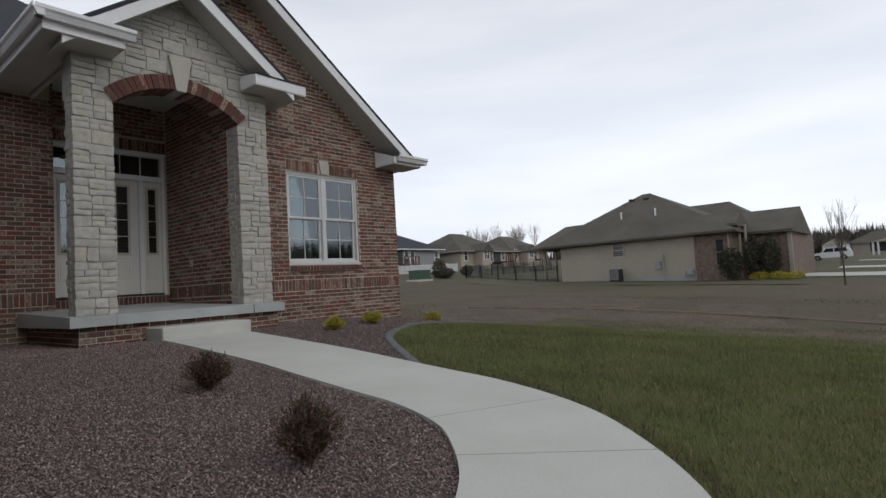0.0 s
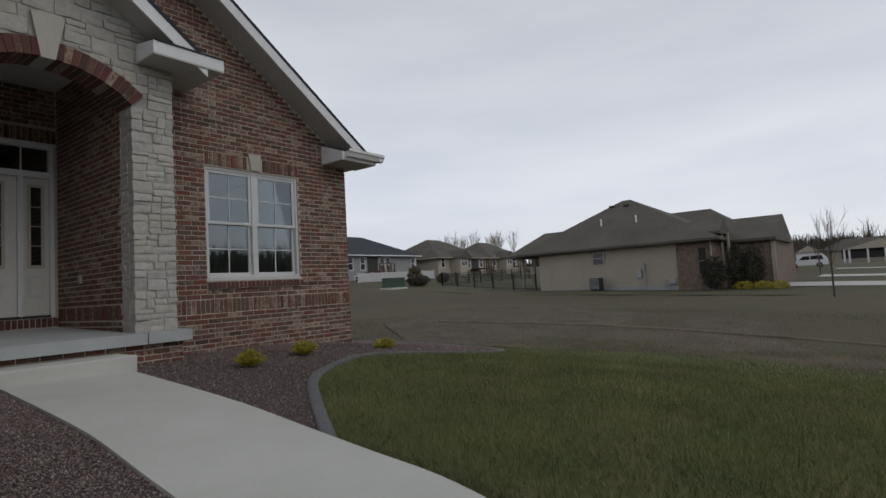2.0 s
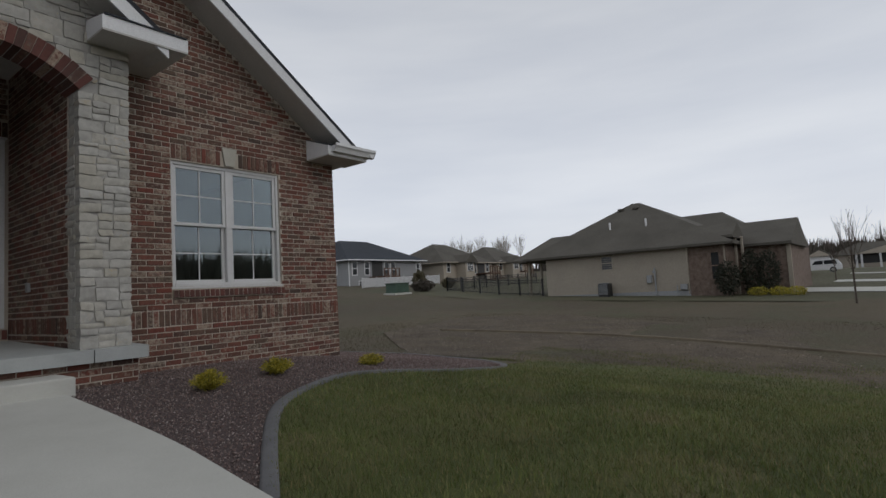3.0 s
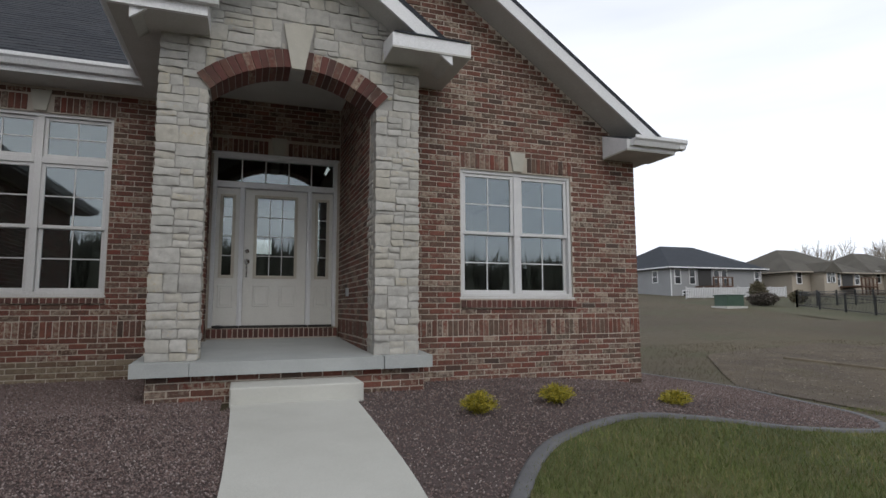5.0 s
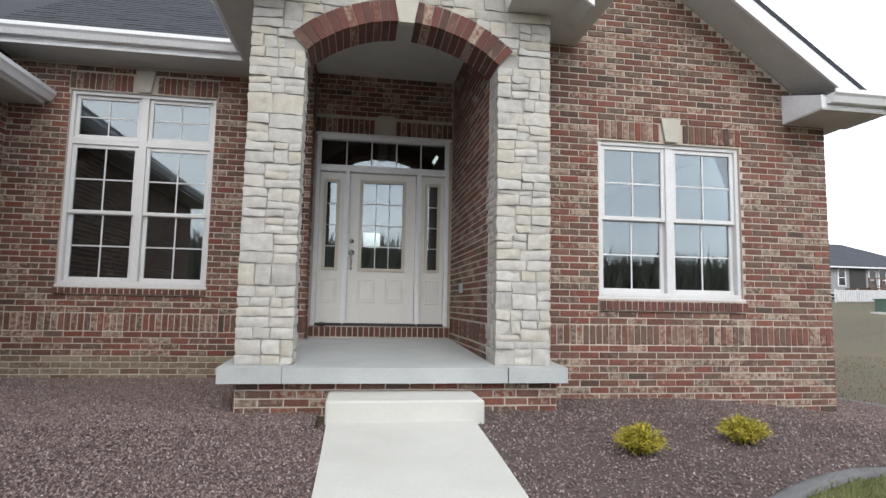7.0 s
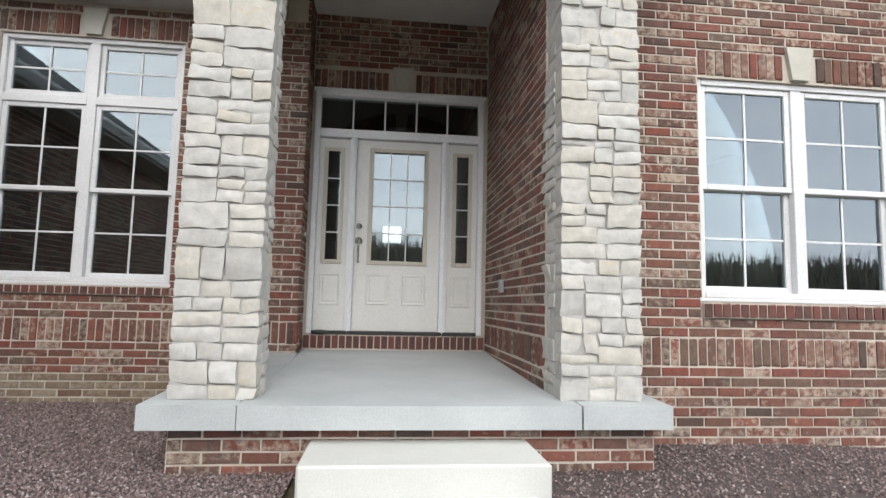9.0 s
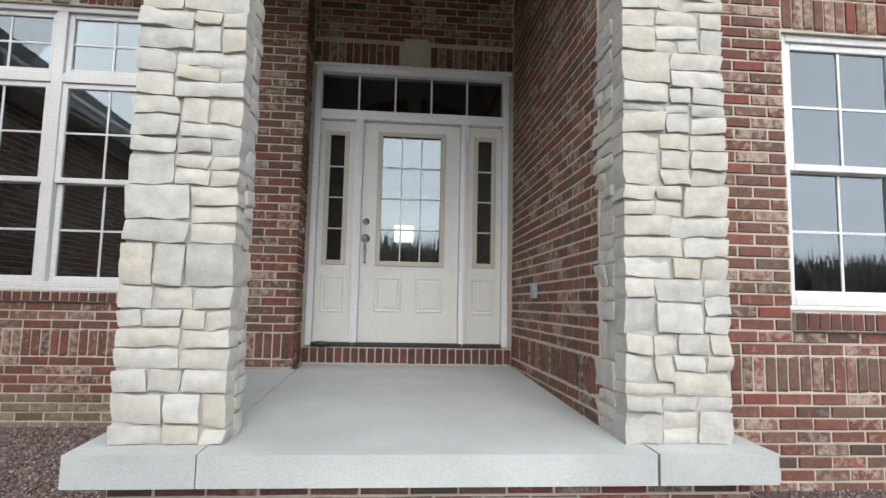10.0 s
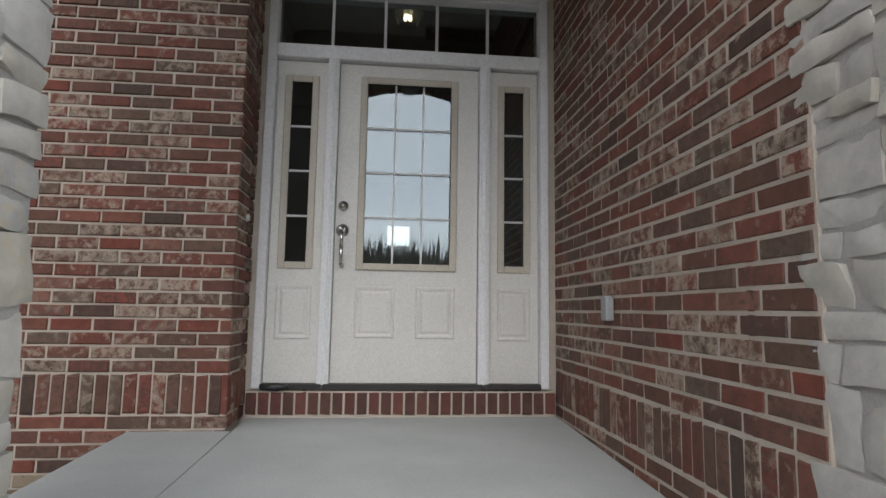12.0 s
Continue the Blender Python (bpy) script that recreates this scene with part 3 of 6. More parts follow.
def eave_return(name, x0, x1, y0, y1, z0, z1):
    """A boxed eave return with a small shingled top."""
    bm = boxes(((x0, y0, z0 + 0.02), (x1, y0 + 0.02, z1)))
    for q in (x0, x1 - 0.02):
        prism_yz([(y0 + 0.02, z0 + 0.02), (y0 + 0.02, z1), (y1, z1 + 0.19), (y1, z0 + 0.02)], q, q + 0.02, bm)
    ob = setting(part(name, bm, M_WHITE), "white boxed eave return with a shingled top", "trim")
    part("soffit", boxes(((x0 + 0.003, y0 + 0.003, z0), (x1 - 0.003, y1, z0 + 0.02))), M_SOFFIT, ob)
    part("shingle_top", solid(bmesh.new(), [Vector((x0 + 0.02, y0 - 0.02, z1 + 0.015)), Vector((x1 - 0.02, y0 - 0.02, z1 + 0.015)), Vector((x1 - 0.02, y1, z1 + 0.2)), Vector((x0 + 0.02, y1, z1 + 0.2))],
                              [Vector((x0 + 0.02, y0 - 0.02, z1)), Vector((x1 - 0.02, y0 - 0.02, z1)), Vector((x1 - 0.02, y1, z1)), Vector((x0 + 0.02, y1, z1))]), M_ROOF, ob)
    return ob


eave_return("eave_return_1", 4.93, 5.86, 7.48, WR_Y, 4.13, 4.3)
eave_return("eave_return_2", 8.36, 9.18, 7.95, WR_Y, 3.41, 3.57)
gutter("gutter_1", (8.42, 7.95, 3.47), (9.3, 7.95, 3.47), (0, -1, 0))
gutter("gutter_2", (9.18, 7.85, 3.47), (9.18, 19.2, 3.47), (1, 0, 0))
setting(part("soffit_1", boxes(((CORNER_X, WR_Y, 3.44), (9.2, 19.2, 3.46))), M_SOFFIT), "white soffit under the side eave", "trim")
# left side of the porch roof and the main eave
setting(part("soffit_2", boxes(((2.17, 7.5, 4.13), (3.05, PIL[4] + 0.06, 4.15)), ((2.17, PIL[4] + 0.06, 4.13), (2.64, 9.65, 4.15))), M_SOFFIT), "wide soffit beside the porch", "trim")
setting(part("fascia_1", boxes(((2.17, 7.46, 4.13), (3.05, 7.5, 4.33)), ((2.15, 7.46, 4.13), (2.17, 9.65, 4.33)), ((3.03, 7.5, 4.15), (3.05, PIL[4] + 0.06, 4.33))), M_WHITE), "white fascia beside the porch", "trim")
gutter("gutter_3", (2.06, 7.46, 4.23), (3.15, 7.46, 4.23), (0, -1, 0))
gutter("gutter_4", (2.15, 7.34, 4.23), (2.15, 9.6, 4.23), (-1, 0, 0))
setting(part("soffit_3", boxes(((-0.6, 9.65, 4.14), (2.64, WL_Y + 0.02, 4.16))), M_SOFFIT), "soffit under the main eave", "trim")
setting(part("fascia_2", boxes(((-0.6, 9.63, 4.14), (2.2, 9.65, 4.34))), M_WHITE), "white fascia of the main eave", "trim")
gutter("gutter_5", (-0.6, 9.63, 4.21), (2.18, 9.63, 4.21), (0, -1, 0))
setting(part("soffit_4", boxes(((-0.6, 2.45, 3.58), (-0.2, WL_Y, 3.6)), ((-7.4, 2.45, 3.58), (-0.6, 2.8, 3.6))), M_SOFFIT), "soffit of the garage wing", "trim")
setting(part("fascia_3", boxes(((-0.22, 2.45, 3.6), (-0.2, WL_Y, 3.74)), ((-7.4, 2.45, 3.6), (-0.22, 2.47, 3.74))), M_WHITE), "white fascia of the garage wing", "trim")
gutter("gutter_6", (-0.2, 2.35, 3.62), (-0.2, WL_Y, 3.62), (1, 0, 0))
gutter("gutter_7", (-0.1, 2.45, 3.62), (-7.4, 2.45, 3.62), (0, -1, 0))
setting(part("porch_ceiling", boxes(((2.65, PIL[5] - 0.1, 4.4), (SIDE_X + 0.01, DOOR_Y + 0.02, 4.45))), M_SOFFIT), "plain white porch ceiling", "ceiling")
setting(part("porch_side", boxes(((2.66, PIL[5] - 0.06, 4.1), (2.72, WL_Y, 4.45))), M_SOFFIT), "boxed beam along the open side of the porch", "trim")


# ---------------------------------------------------------------- windows
def pane(x0, x1, z0, z1, y, parent):
    ob = part("pane", boxes(((x0, y, z0), (x1, y + 0.006, z1))), M_GLASS, parent)
    ob.visible_shadow = False
    return ob


def sash(parent, x0, x1, z0, z1, y, nx, nz, fr=0.045, depth=0.04, material=None):
    """A glazed sash with its frame, bars and one pane."""
    material = material or M_VINYL
    part("sash_frame", boxes(((x0, y, z0), (x0 + fr, y + depth, z1)), ((x1 - fr, y, z0), (x1, y + depth, z1)),
                             ((x0 + fr, y, z0), (x1 - fr, y + depth, z0 + fr)), ((x0 + fr, y, z1 - fr), (x1 - fr, y + depth, z1)), bevel=0.004), material, parent)
    a, b, c, d = x0 + fr, x1 - fr, z0 + fr, z1 - fr
    pane(a, b, c, d, y + depth * 0.5, parent)
    for i in range(1, nx):
        x = a + (b - a) * i / nx
        part("glazing_bar", boxes(((x - 0.008, y + depth * 0.5 - 0.008, c), (x + 0.008, y + depth * 0.5 - 0.001, d))), material, parent)
    for i in range(1, nz):
        z = c + (d - c) * i / nz
        part("glazing_bar", boxes(((a, y + depth * 0.5 - 0.0075, z - 0.008), (b, y + depth * 0.5 - 0.0012, z + 0.008))), material, parent)


def twin_window(name, win, wy, transom, label):
    x0, x1, z0, z1 = win
    y = wy + 0.05
    ob = setting(thing(name, "", ""), label, "window")
    f, mid = 0.045, (x0 + x1) / 2
    zt = z1 - transom if transom else z1
    prs = [((x0, y - 0.015, z0), (x0 + f, y + 0.1, z1)), ((x1 - f, y - 0.015, z0), (x1, y + 0.1, z1)), ((x0 + f, y - 0.015, z1 - f), (x1 - f, y + 0.1, z1)),
           ((x0 + f, y - 0.02, z0), (x1 - f, y + 0.1, z0 + f)), ((mid - 0.045, y - 0.012, z0 + f), (mid + 0.045, y + 0.1, z1 - f))]
    if transom:
        prs += [((x0 + f, y - 0.014, zt - 0.04), (mid - 0.045, y + 0.1, zt + 0.04)), ((mid + 0.045, y - 0.014, zt - 0.04), (x1 - f, y + 0.1, zt + 0.04))]
    part("window_frame", boxes(*prs, bevel=0.004), M_VINYL, ob)
    part("sill", boxes(((x0 - 0.02, y - 0.05, z0 - 0.03), (x1 + 0.02, y + 0.02, z0 - 0.002)), bevel=0.004), M_VINYL, ob)
    for a, b in ((x0 + f, mid - 0.045), (mid + 0.045, x1 - f)):
        top = (zt - 0.04) if transom else z1 - f
        zm = (z0 + f + top) / 2
        sash(ob, a, b, zm - 0.02, top, y + 0.005, 2, 2)
        sash(ob, a, b, z0 + f, zm + 0.02, y + 0.048, 2, 2)
        if transom:
            sash(ob, a, b, zt + 0.04, z1 - f, y + 0.02, 2, 2)
    return ob


twin_window("window_1", WIN_R, WR_Y, 0, "white vinyl twin double-hung window with grilles")
twin_window("window_2", WIN_L, WL_Y, 0.62, "tall white vinyl twin double-hung window with transom lights")

# ---------------------------------------------------------------- front door
def build_door():
    x0, x1, z0, z1 = DOOR
    y = DOOR_Y + 0.03
    ob = setting(thing("door_1", "", ""), "cream panelled entrance door with glazed sidelights and transom, shut", "door")
    jamb, side, mull, leaf = 0.055, 0.325, 0.07, 0.905
    zr0, zr1 = z0 + 2.06, z0 + 2.15
    a = x0 + jamb
    m0 = a + side
    l0 = m0 + mull
    m1 = l0 + leaf
    b = m1 + mull
    part("door_frame", boxes(((x0, y - 0.05, z0), (a, y + 0.1, z1)), ((x1 - jamb, y - 0.05, z0), (x1, y + 0.1, z1)), ((a, y - 0.05, z1 - 0.06), (x1 - jamb, y + 0.1, z1)),
                             ((a, y - 0.045, zr0), (x1 - jamb, y + 0.1, zr1)), bevel=0.005), M_WHITE, ob, "white painted door frame")
    part("cap_moulding", boxes(((x0 - 0.02, y - 0.075, z1 - 0.01), (x1 + 0.02, y + 0.02, z1 + 0.02)), bevel=0.006), M_WHITE, ob)
    for q in (m0, m1):
        part("mullion", boxes(((q, y - 0.04, z0), (q + mull, y + 0.1, zr0)), ((q + 0.013, y - 0.052, z0), (q + mull - 0.013, y - 0.04, zr0)), ((q + 0.026, y - 0.06, z0), (q + mull - 0.026, y - 0.052, zr0)), bevel=0.003), M_WHITE, ob)
    # transom with five lights
    ta, tb, tz0, tz1 = a, x1 - jamb, zr1, z1 - 0.06
    pane(ta, tb, tz0, tz1, y + 0.03, ob)
    for i in range(1, 5):
        q = ta + (tb - ta) * i / 5
        part("glazing_bar", boxes(((q - 0.009, y + 0.015, tz0), (q + 0.009, y + 0.028, tz1))), M_VINYL, ob)
    part("threshold", boxes(((a, y - 0.06, z0 - 0.005), (x1 - jamb, y + 0.1, z0 + 0.03)), bevel=0.004), M_DARK, ob, "dark bronze threshold")

    def panelled(name, p0, p1, g0, g1, gz0, gz1, nx, panels, pz0, pz1, arch):
        """A leaf with a glazed opening and raised panels below it."""
        zb, zt = z0 + 0.03, zr0 - 0.008
        yl = y + 0.005
        d = part(name, boxes(((p0, yl, zb), (g0, yl + 0.045, zt)), ((g1, yl, zb), (p1, yl + 0.045, zt)), ((g0, yl, zb), (g1, yl + 0.045, gz0)), ((g0, yl, gz1), (g1, yl + 0.045, zt))), M_DOOR, ob)
        f = 0.032
        part("glass_frame", boxes(((g0 - 0.012, yl - 0.014, gz0 - 0.012), (g0 + f, yl, gz1 + 0.012)), ((g1 - f, yl - 0.014, gz0 - 0.012), (g1 + 0.012, yl, gz1 + 0.012)),
                                  ((g0 + f, yl - 0.014, gz0 - 0.012), (g1 - f, yl, gz0 + f)), ((g0 + f, yl - 0.014, gz1 - f), (g1 - f, yl, gz1 + 0.012)), bevel=0.005), M_DOOR2, d, "tan plastic glazing frame")
        q = pane(g0, g1, gz0, gz1, yl + 0.02, d)
        ga, gb, gc, gd = g0 + f, g1 - f, gz0 + f, gz1 - f
        for i in range(1, nx):
            u = ga + (gb - ga) * i / nx
            part("glazing_bar", boxes(((u - 0.006, yl + 0.006, gc), (u + 0.006, yl + 0.018, gd))), M_VINYL, d)
        for i in range(1, 4):
            v = gc + (gd - gc) * i / 4
            part("glazing_bar", boxes(((ga, yl + 0.0065, v - 0.006), (gb, yl + 0.0175, v + 0.006))), M_VINYL, d)
        for u0, u1 in panels:
            bm = bmesh.new()
            rect = lambda i, dy: [bm.verts.new((u, yl + dy, v)) for u, v in ((u0 + i, pz0 + i), (u1 - i, pz0 + i), (u1 - i, pz1 - i), (u0 + i, pz1 - i))]
            rings = [rect(0, 0.0), rect(0.006, -0.006), rect(0.016, -0.006), rect(0.028, -0.0015), rect(0.045, -0.007)]
            for r0, r1 in zip(rings, rings[1:]):
                for k in range(4):
                    bm.faces.new((r0[k], r0[(k + 1) % 4], r1[(k + 1) % 4], r1[k]))
            bm.faces.new(rings[-1])
            bmesh.ops.recalc_face_normals(bm, faces=bm.faces[:])
            part("panel", bm, M_DOOR, d)
        return d

    lf = panelled("door_leaf", l0 + 0.004, m1 - 0.004, l0 + 0.15, l0 + 0.755, z0 + 0.73, z0 + 1.957, 3, [(l0 + 0.14, l0 + 0.385), (l0 + 0.515, l0 + 0.76)], z0 + 0.30, z0 + 0.62, True)
    panelled("sidelight", a + 0.004, m0 - 0.002, a + 0.067, a + 0.257, z0 + 0.73, z0 + 1.945, 1, [(a + 0.055, a + 0.27)], z0 + 0.29, z0 + 0.62, False)
    panelled("sidelight", b + 0.002, x1 - jamb - 0.004, b + 0.067, b + 0.257, z0 + 0.73, z0 + 1.945, 1, [(b + 0.055, b + 0.27)], z0 + 0.29, z0 + 0.62, False)
    # lock and handle
    hx, yl = l0 + 0.05, y + 0.005
    bm = rod(bmesh.new(), (hx, yl, z0 + 1.12), (hx, yl - 0.022, z0 + 1.12), 0.033, 0.028, 20)
    rod(bm, (hx, yl - 0.02, z0 + 1.12), (hx, yl - 0.032, z0 + 1.12), 0.014, 0.013, 12)
    part("deadbolt", bm, M_NICKEL, lf, "brushed nickel deadbolt", True)
    bm = rod(bmesh.new(), (hx, yl, z0 + 0.965), (hx, yl - 0.016, z0 + 0.965), 0.042, 0.036, 20)
    rod(bm, (hx, yl - 0.014, z0 + 0.975), (hx, yl - 0.05, z0 + 0.965), 0.012, 0.010, 10)
    rod(bm, (hx, yl - 0.05, z0 + 0.965), (hx, yl - 0.058, z0 + 0.86), 0.010, 0.013, 10)
    rod(bm, (hx, yl - 0.058, z0 + 0.86), (hx, yl - 0.045, z0 + 0.75), 0.013, 0.009, 10)
    rod(bm, (hx, yl - 0.047, z0 + 0.752), (hx, yl, z0 + 0.745), 0.011, 0.016, 10)
    part("handle", bm, M_NICKEL, lf, "brushed nickel grip handle", True)


M_DOOR2 = plain("tan glazing frame", (0.50, 0.46, 0.38), (0.54, 0.50, 0.42), 3, 90, 0.5, 0.05)
build_door()


# ---------------------------------------------------------------- bricks
CH, BL = 0.0715, 0.2145
BAND0, BAND1 = 0.895, 1.1095
J = 0.011


def brick_mesh(seed):
    rnd = random.Random(seed)
    j = lambda s: rnd.uniform(-s, s)
    vs = [(x, 0.5, z) for x, z in ((-0.5, -0.5), (0.5, -0.5), (0.5, 0.5), (-0.5, 0.5))]
    vs += [(x + j(0.008), -0.3 + j(0.05), z + j(0.03)) for x, z in ((-0.5, -0.5), (0.5, -0.5), (0.5, 0.5), (-0.5, 0.5))]
    vs += [(x * 0.95, -0.5 + j(0.06), z * 0.86) for x, z in ((-0.5, -0.5), (0.5, -0.5), (0.5, 0.5), (-0.5, 0.5))]
    fs = [(8, 9, 10, 11)]
    for k in range(4):
        n = (k + 1) % 4
        fs += [(k, n, 4 + n, 4 + k), (4 + k, 4 + n, 8 + n, 8 + k)]
    return vs, fs


BRICK_SHAPES = [brick_mesh(s) for s in range(6)]
BRICK_CACHE = {}


def brick_data(k, material):
    if (k, material.name) not in BRICK_CACHE:
        me = bpy.data.meshes.new("brick")
        me.from_pydata(BRICK_SHAPES[k][0], [], [f[::-1] for f in BRICK_SHAPES[k][1]])
        me.materials.append(material)
        BRICK_CACHE[(k, material.name)] = me
    return BRICK_CACHE[(k, material.name)]


def free_spans(lo, hi, holes):
    """What is left of lo to hi after the holes."""
    out = [(lo, hi)]
    for a, b in holes:
        nxt = []
        for c, d in out:
            if b <= c or a >= d:
                nxt.append((c, d))
            else:
                if a > c:
                    nxt.append((c, a))
                if b < d:
                    nxt.append((b, d))
        out = nxt
    return out


def bond(span_of, z_lo, z_hi, band=True):
    """Rectangles (u0, u1, z0, z1) of running bond, with one soldier band."""
    out = []
    k0, k1 = int((z_lo - BAND1) / CH) - 2, int((z_hi - BAND1) / CH) + 2
    for k in range(k0, k1):
        za = BAND1 + k * CH
        if za < z_lo - 0.01 or za + CH > z_hi + 0.01:
            continue
        in_band = band and BAND0 - 0.01 < za < BAND1 - 0.01
        if in_band:
            if za > BAND0 + 0.01:
                continue
            zb, step, off = BAND1, CH, 0.0
        else:
            zb, step, off = za + CH, BL, (BL / 2 if k % 2 else 0.0)
        for a, b in span_of((za + zb) / 2):
            u = math.floor((a - off) / step) * step + off
            while u < b:
                p, q = max(u, a), min(u + step, b)
                if q - p > 0.03:
                    out.append((p + J / 2, q - J / 2, za + J / 2, zb - J / 2))
                u += step
    return out


def soldiers(u0, u1, z0, z1, skip=None, width=CH):
    n = max(1, round((u1 - u0) / width))
    w = (u1 - u0) / n
    return [(u0 + i * w + J / 2, u0 + (i + 1) * w - J / 2, z0 + J / 2, z1 - J / 2) for i in range(n) if not (skip and skip[0] < u0 + (i + 0.5) * w < skip[1])]


def lay(wall, rects, place, own=lambda r: True, limit=300, material=None, depth=0.034, jitter=0.003, rest="brick_field"):
    """Bricks on a wall: some as parts of their own, the rest joined. place(u, z) gives the face point and its outward way."""
    material = material or M_BRICK
    rnd = random.Random(len(rects))
    vs, fs, count = [], [], 0
    for r in rects:
        u0, u1, z0, z1 = r
        face, out = place((u0 + u1) / 2, (z0 + z1) / 2)
        out = Vector(out)
        side = Vector((-out.y, out.x, 0))
        mid = Vector(face) - out * (depth / 2 + rnd.uniform(-jitter, jitter))
        k = rnd.randrange(6)
        m = Matrix(((*(side * (u1 - u0)), 0), (*(-out * depth), 0), (0, 0, z1 - z0, 0), (0, 0, 0, 1))).transposed()
        m = Matrix.Translation(mid) @ m
        if own(r) and count < limit:
            count += 1
            ob = new("brick", brick_data(k, material))
            ob.parent = wall
            ob.matrix_basis = m
        else:
            n = len(vs)
            sv, sf = BRICK_SHAPES[k]
            vs += [m @ Vector(v) for v in sv]
            fs += [tuple(n + i for i in f[::-1]) for f in sf]
    if vs:
        me = bpy.data.meshes.new(rest)
        me.from_pydata(vs, [], fs)
        me.materials.append(M_BRICKS)
        ob = new(rest, me)
        ob.parent = wall
        ob["kind"] = "stuff"


def keystone(wall, x, z0, z1, w0, w1, y):
    part("keystone", prism_xz([(x - w0 / 2, z0), (x + w0 / 2, z0), (x + w1 / 2, z1), (x - w1 / 2, z1)], y - 0.03, y + 0.03), M_KEY, wall, "tapered pale cast stone keystone")


# ---------------------------------------------------------------- split stone
def stone(parent, lo, hi, out, seed):
    """One split-faced block; lo, hi its corners, out the way its rough face looks."""
    rnd = random.Random(seed)
    lo, hi, out = Vector(lo), Vector(hi), Vector(out)
    side = Vector((-out.y, out.x, 0))
    c = (lo + hi) / 2
    size = hi - lo
    w, d, h = abs(size.dot(side)), abs(size.dot(out)), size.z
    nu, nv = max(4, int(w / 0.026)), max(4, int(h / 0.026))
    bm = bmesh.new()
    tilt, lean = rnd.uniform(-0.16, 0.16), rnd.uniform(-0.16, 0.16)
    ca, cb = rnd.uniform(-0.013, 0.013), rnd.uniform(-0.014, 0.014)
    grid = []
    for j in range(nv + 1):
        row = []
        for i in range(nu + 1):
            u, v = i / nu - 0.5, j / nv - 0.5
            eu, ev = max(0.0, 1 - (0.5 - abs(u)) * w / 0.012), max(0.0, 1 - (0.5 - abs(v)) * h / 0.012)
            p = c + side * (u * w) + Vector((0, 0, v * h + u * ca + 0.0))
            p += side * (v * cb)
            wob = Vector((0, 0, 1)) * noise.noise(Vector((p.x * 11, p.y * 11, round(2 * v) * 3 + seed))) * 0.011 * (1 if abs(v) > 0.49 else 0.5)
            p += wob + side * (noise.noise(Vector((p.z * 13, seed, 2))) * 0.010)
            n = noise.noise(p * 11 + Vector((seed, 0, 0))) * 0.009 + noise.noise(p * 24) * 0.0055 + noise.noise(p * 70) * 0.0022
            bulge = 0.006 + n + tilt * u * w * 0.5 + lean * v * h * 0.5 - 0.005 * max(eu, ev) ** 2
            row.append(bm.verts.new(p + out * (d / 2 + bulge) - side * (u * 0.006 * ev)))
        grid.append(row)
    for r0, r1 in zip(grid, grid[1:]):
        for i in range(nu):
            bm.faces.new((r0[i], r0[i + 1], r1[i + 1], r1[i]))
    rim = grid[0][:] + [r[-1] for r in grid[1:]] + grid[-1][-2::-1] + [r[0] for r in grid[-2:0:-1]]
    back = [bm.verts.new(v.co - out * (d + (v.co - c).dot(out) - d / 2)) for v in rim]
    for i in range(len(rim)):
        k = (i + 1) % len(rim)
        bm.faces.new((rim[i], back[i], back[k], rim[k]))
    bmesh.ops.recalc_face_normals(bm, faces=bm.faces[:])
    ob = part("stone", bm, M_STONE, parent, smooth=True)
    ob.data.set_sharp_from_angle(angle=radians(42))
    return ob


def ashlar(u0, u1, z0, z1, rnd, lo=0.13, hi=0.3):
    """Cells (u0, u1, z0, z1) of uneven ashlar: bands cut into columns, columns cut into one to three blocks."""
    out, z = [], z0
    while z < z1 - 0.02:
        h = rnd.choice((0.1, 0.15, 0.19, 0.22, 0.26))
        top = z1 if z1 - z - h < 0.08 else z + h
        u = u0
        while u < u1 - 0.01:
            w = rnd.uniform(lo, hi)
            end = u1 if u1 - u - w < lo * 0.75 else u + w
            h = top - z
            if h < 0.12:
                cuts = []
            elif h < 0.21:
                cuts = [rnd.uniform(0.3, 0.7)] if rnd.random() < 0.7 else []
            else:
                cuts = [rnd.uniform(0.3, 0.36), rnd.uniform(0.62, 0.7)] if rnd.random() < 0.35 else [rnd.uniform(0.3, 0.7)]
            zs = [z] + [z + h * c for c in cuts] + [top]
            for a, b in zip(zs, zs[1:]):
                if rnd.random() < 0.25 and end - u > 0.2:
                    m = u + (end - u) * rnd.uniform(0.35, 0.65)
                    out += [(u, m, a, b), (m, end, a, b)]
                else:
                    out.append((u, end, a, b))
            u = end
        z = top
    return out


SG = 0.0055
for n, (p, (x0, x1)) in enumerate(zip(pillars, ((PIL[0], PIL[1]), (PIL[2], PIL[3])))):
    rnd = random.Random(40 + n)
    y0, y1 = PIL[4], PIL[5] - (0.1 if n == 0 else 0.0)
    seed = 1000 * n
    for a, b, c, d in ashlar(x0, x1, SLAB_Z + 0.004, SPRING, rnd, 0.12, 0.3):
        seed += 1
        stone(p, (a + SG, y0 + rnd.uniform(-0.012, 0.01), c + SG), (b - SG, y0 + 0.13, d - SG), (0, -1, 0), seed)
    for q, out in ((x0, -1), (x1, 1)):
        for a, b, c, d in ashlar(y0 + 0.125, y1, SLAB_Z + 0.004, SPRING, rnd, 0.15, 0.3):
            seed += 1
            xa, xb = (q + rnd.uniform(-0.002, 0.014), q + 0.09) if out < 0 else (q - 0.09, q - rnd.uniform(-0.002, 0.014))
            stone(p, (xa, a + SG, c + SG), (xb, b - SG, d - SG), (out, 0, 0), seed)

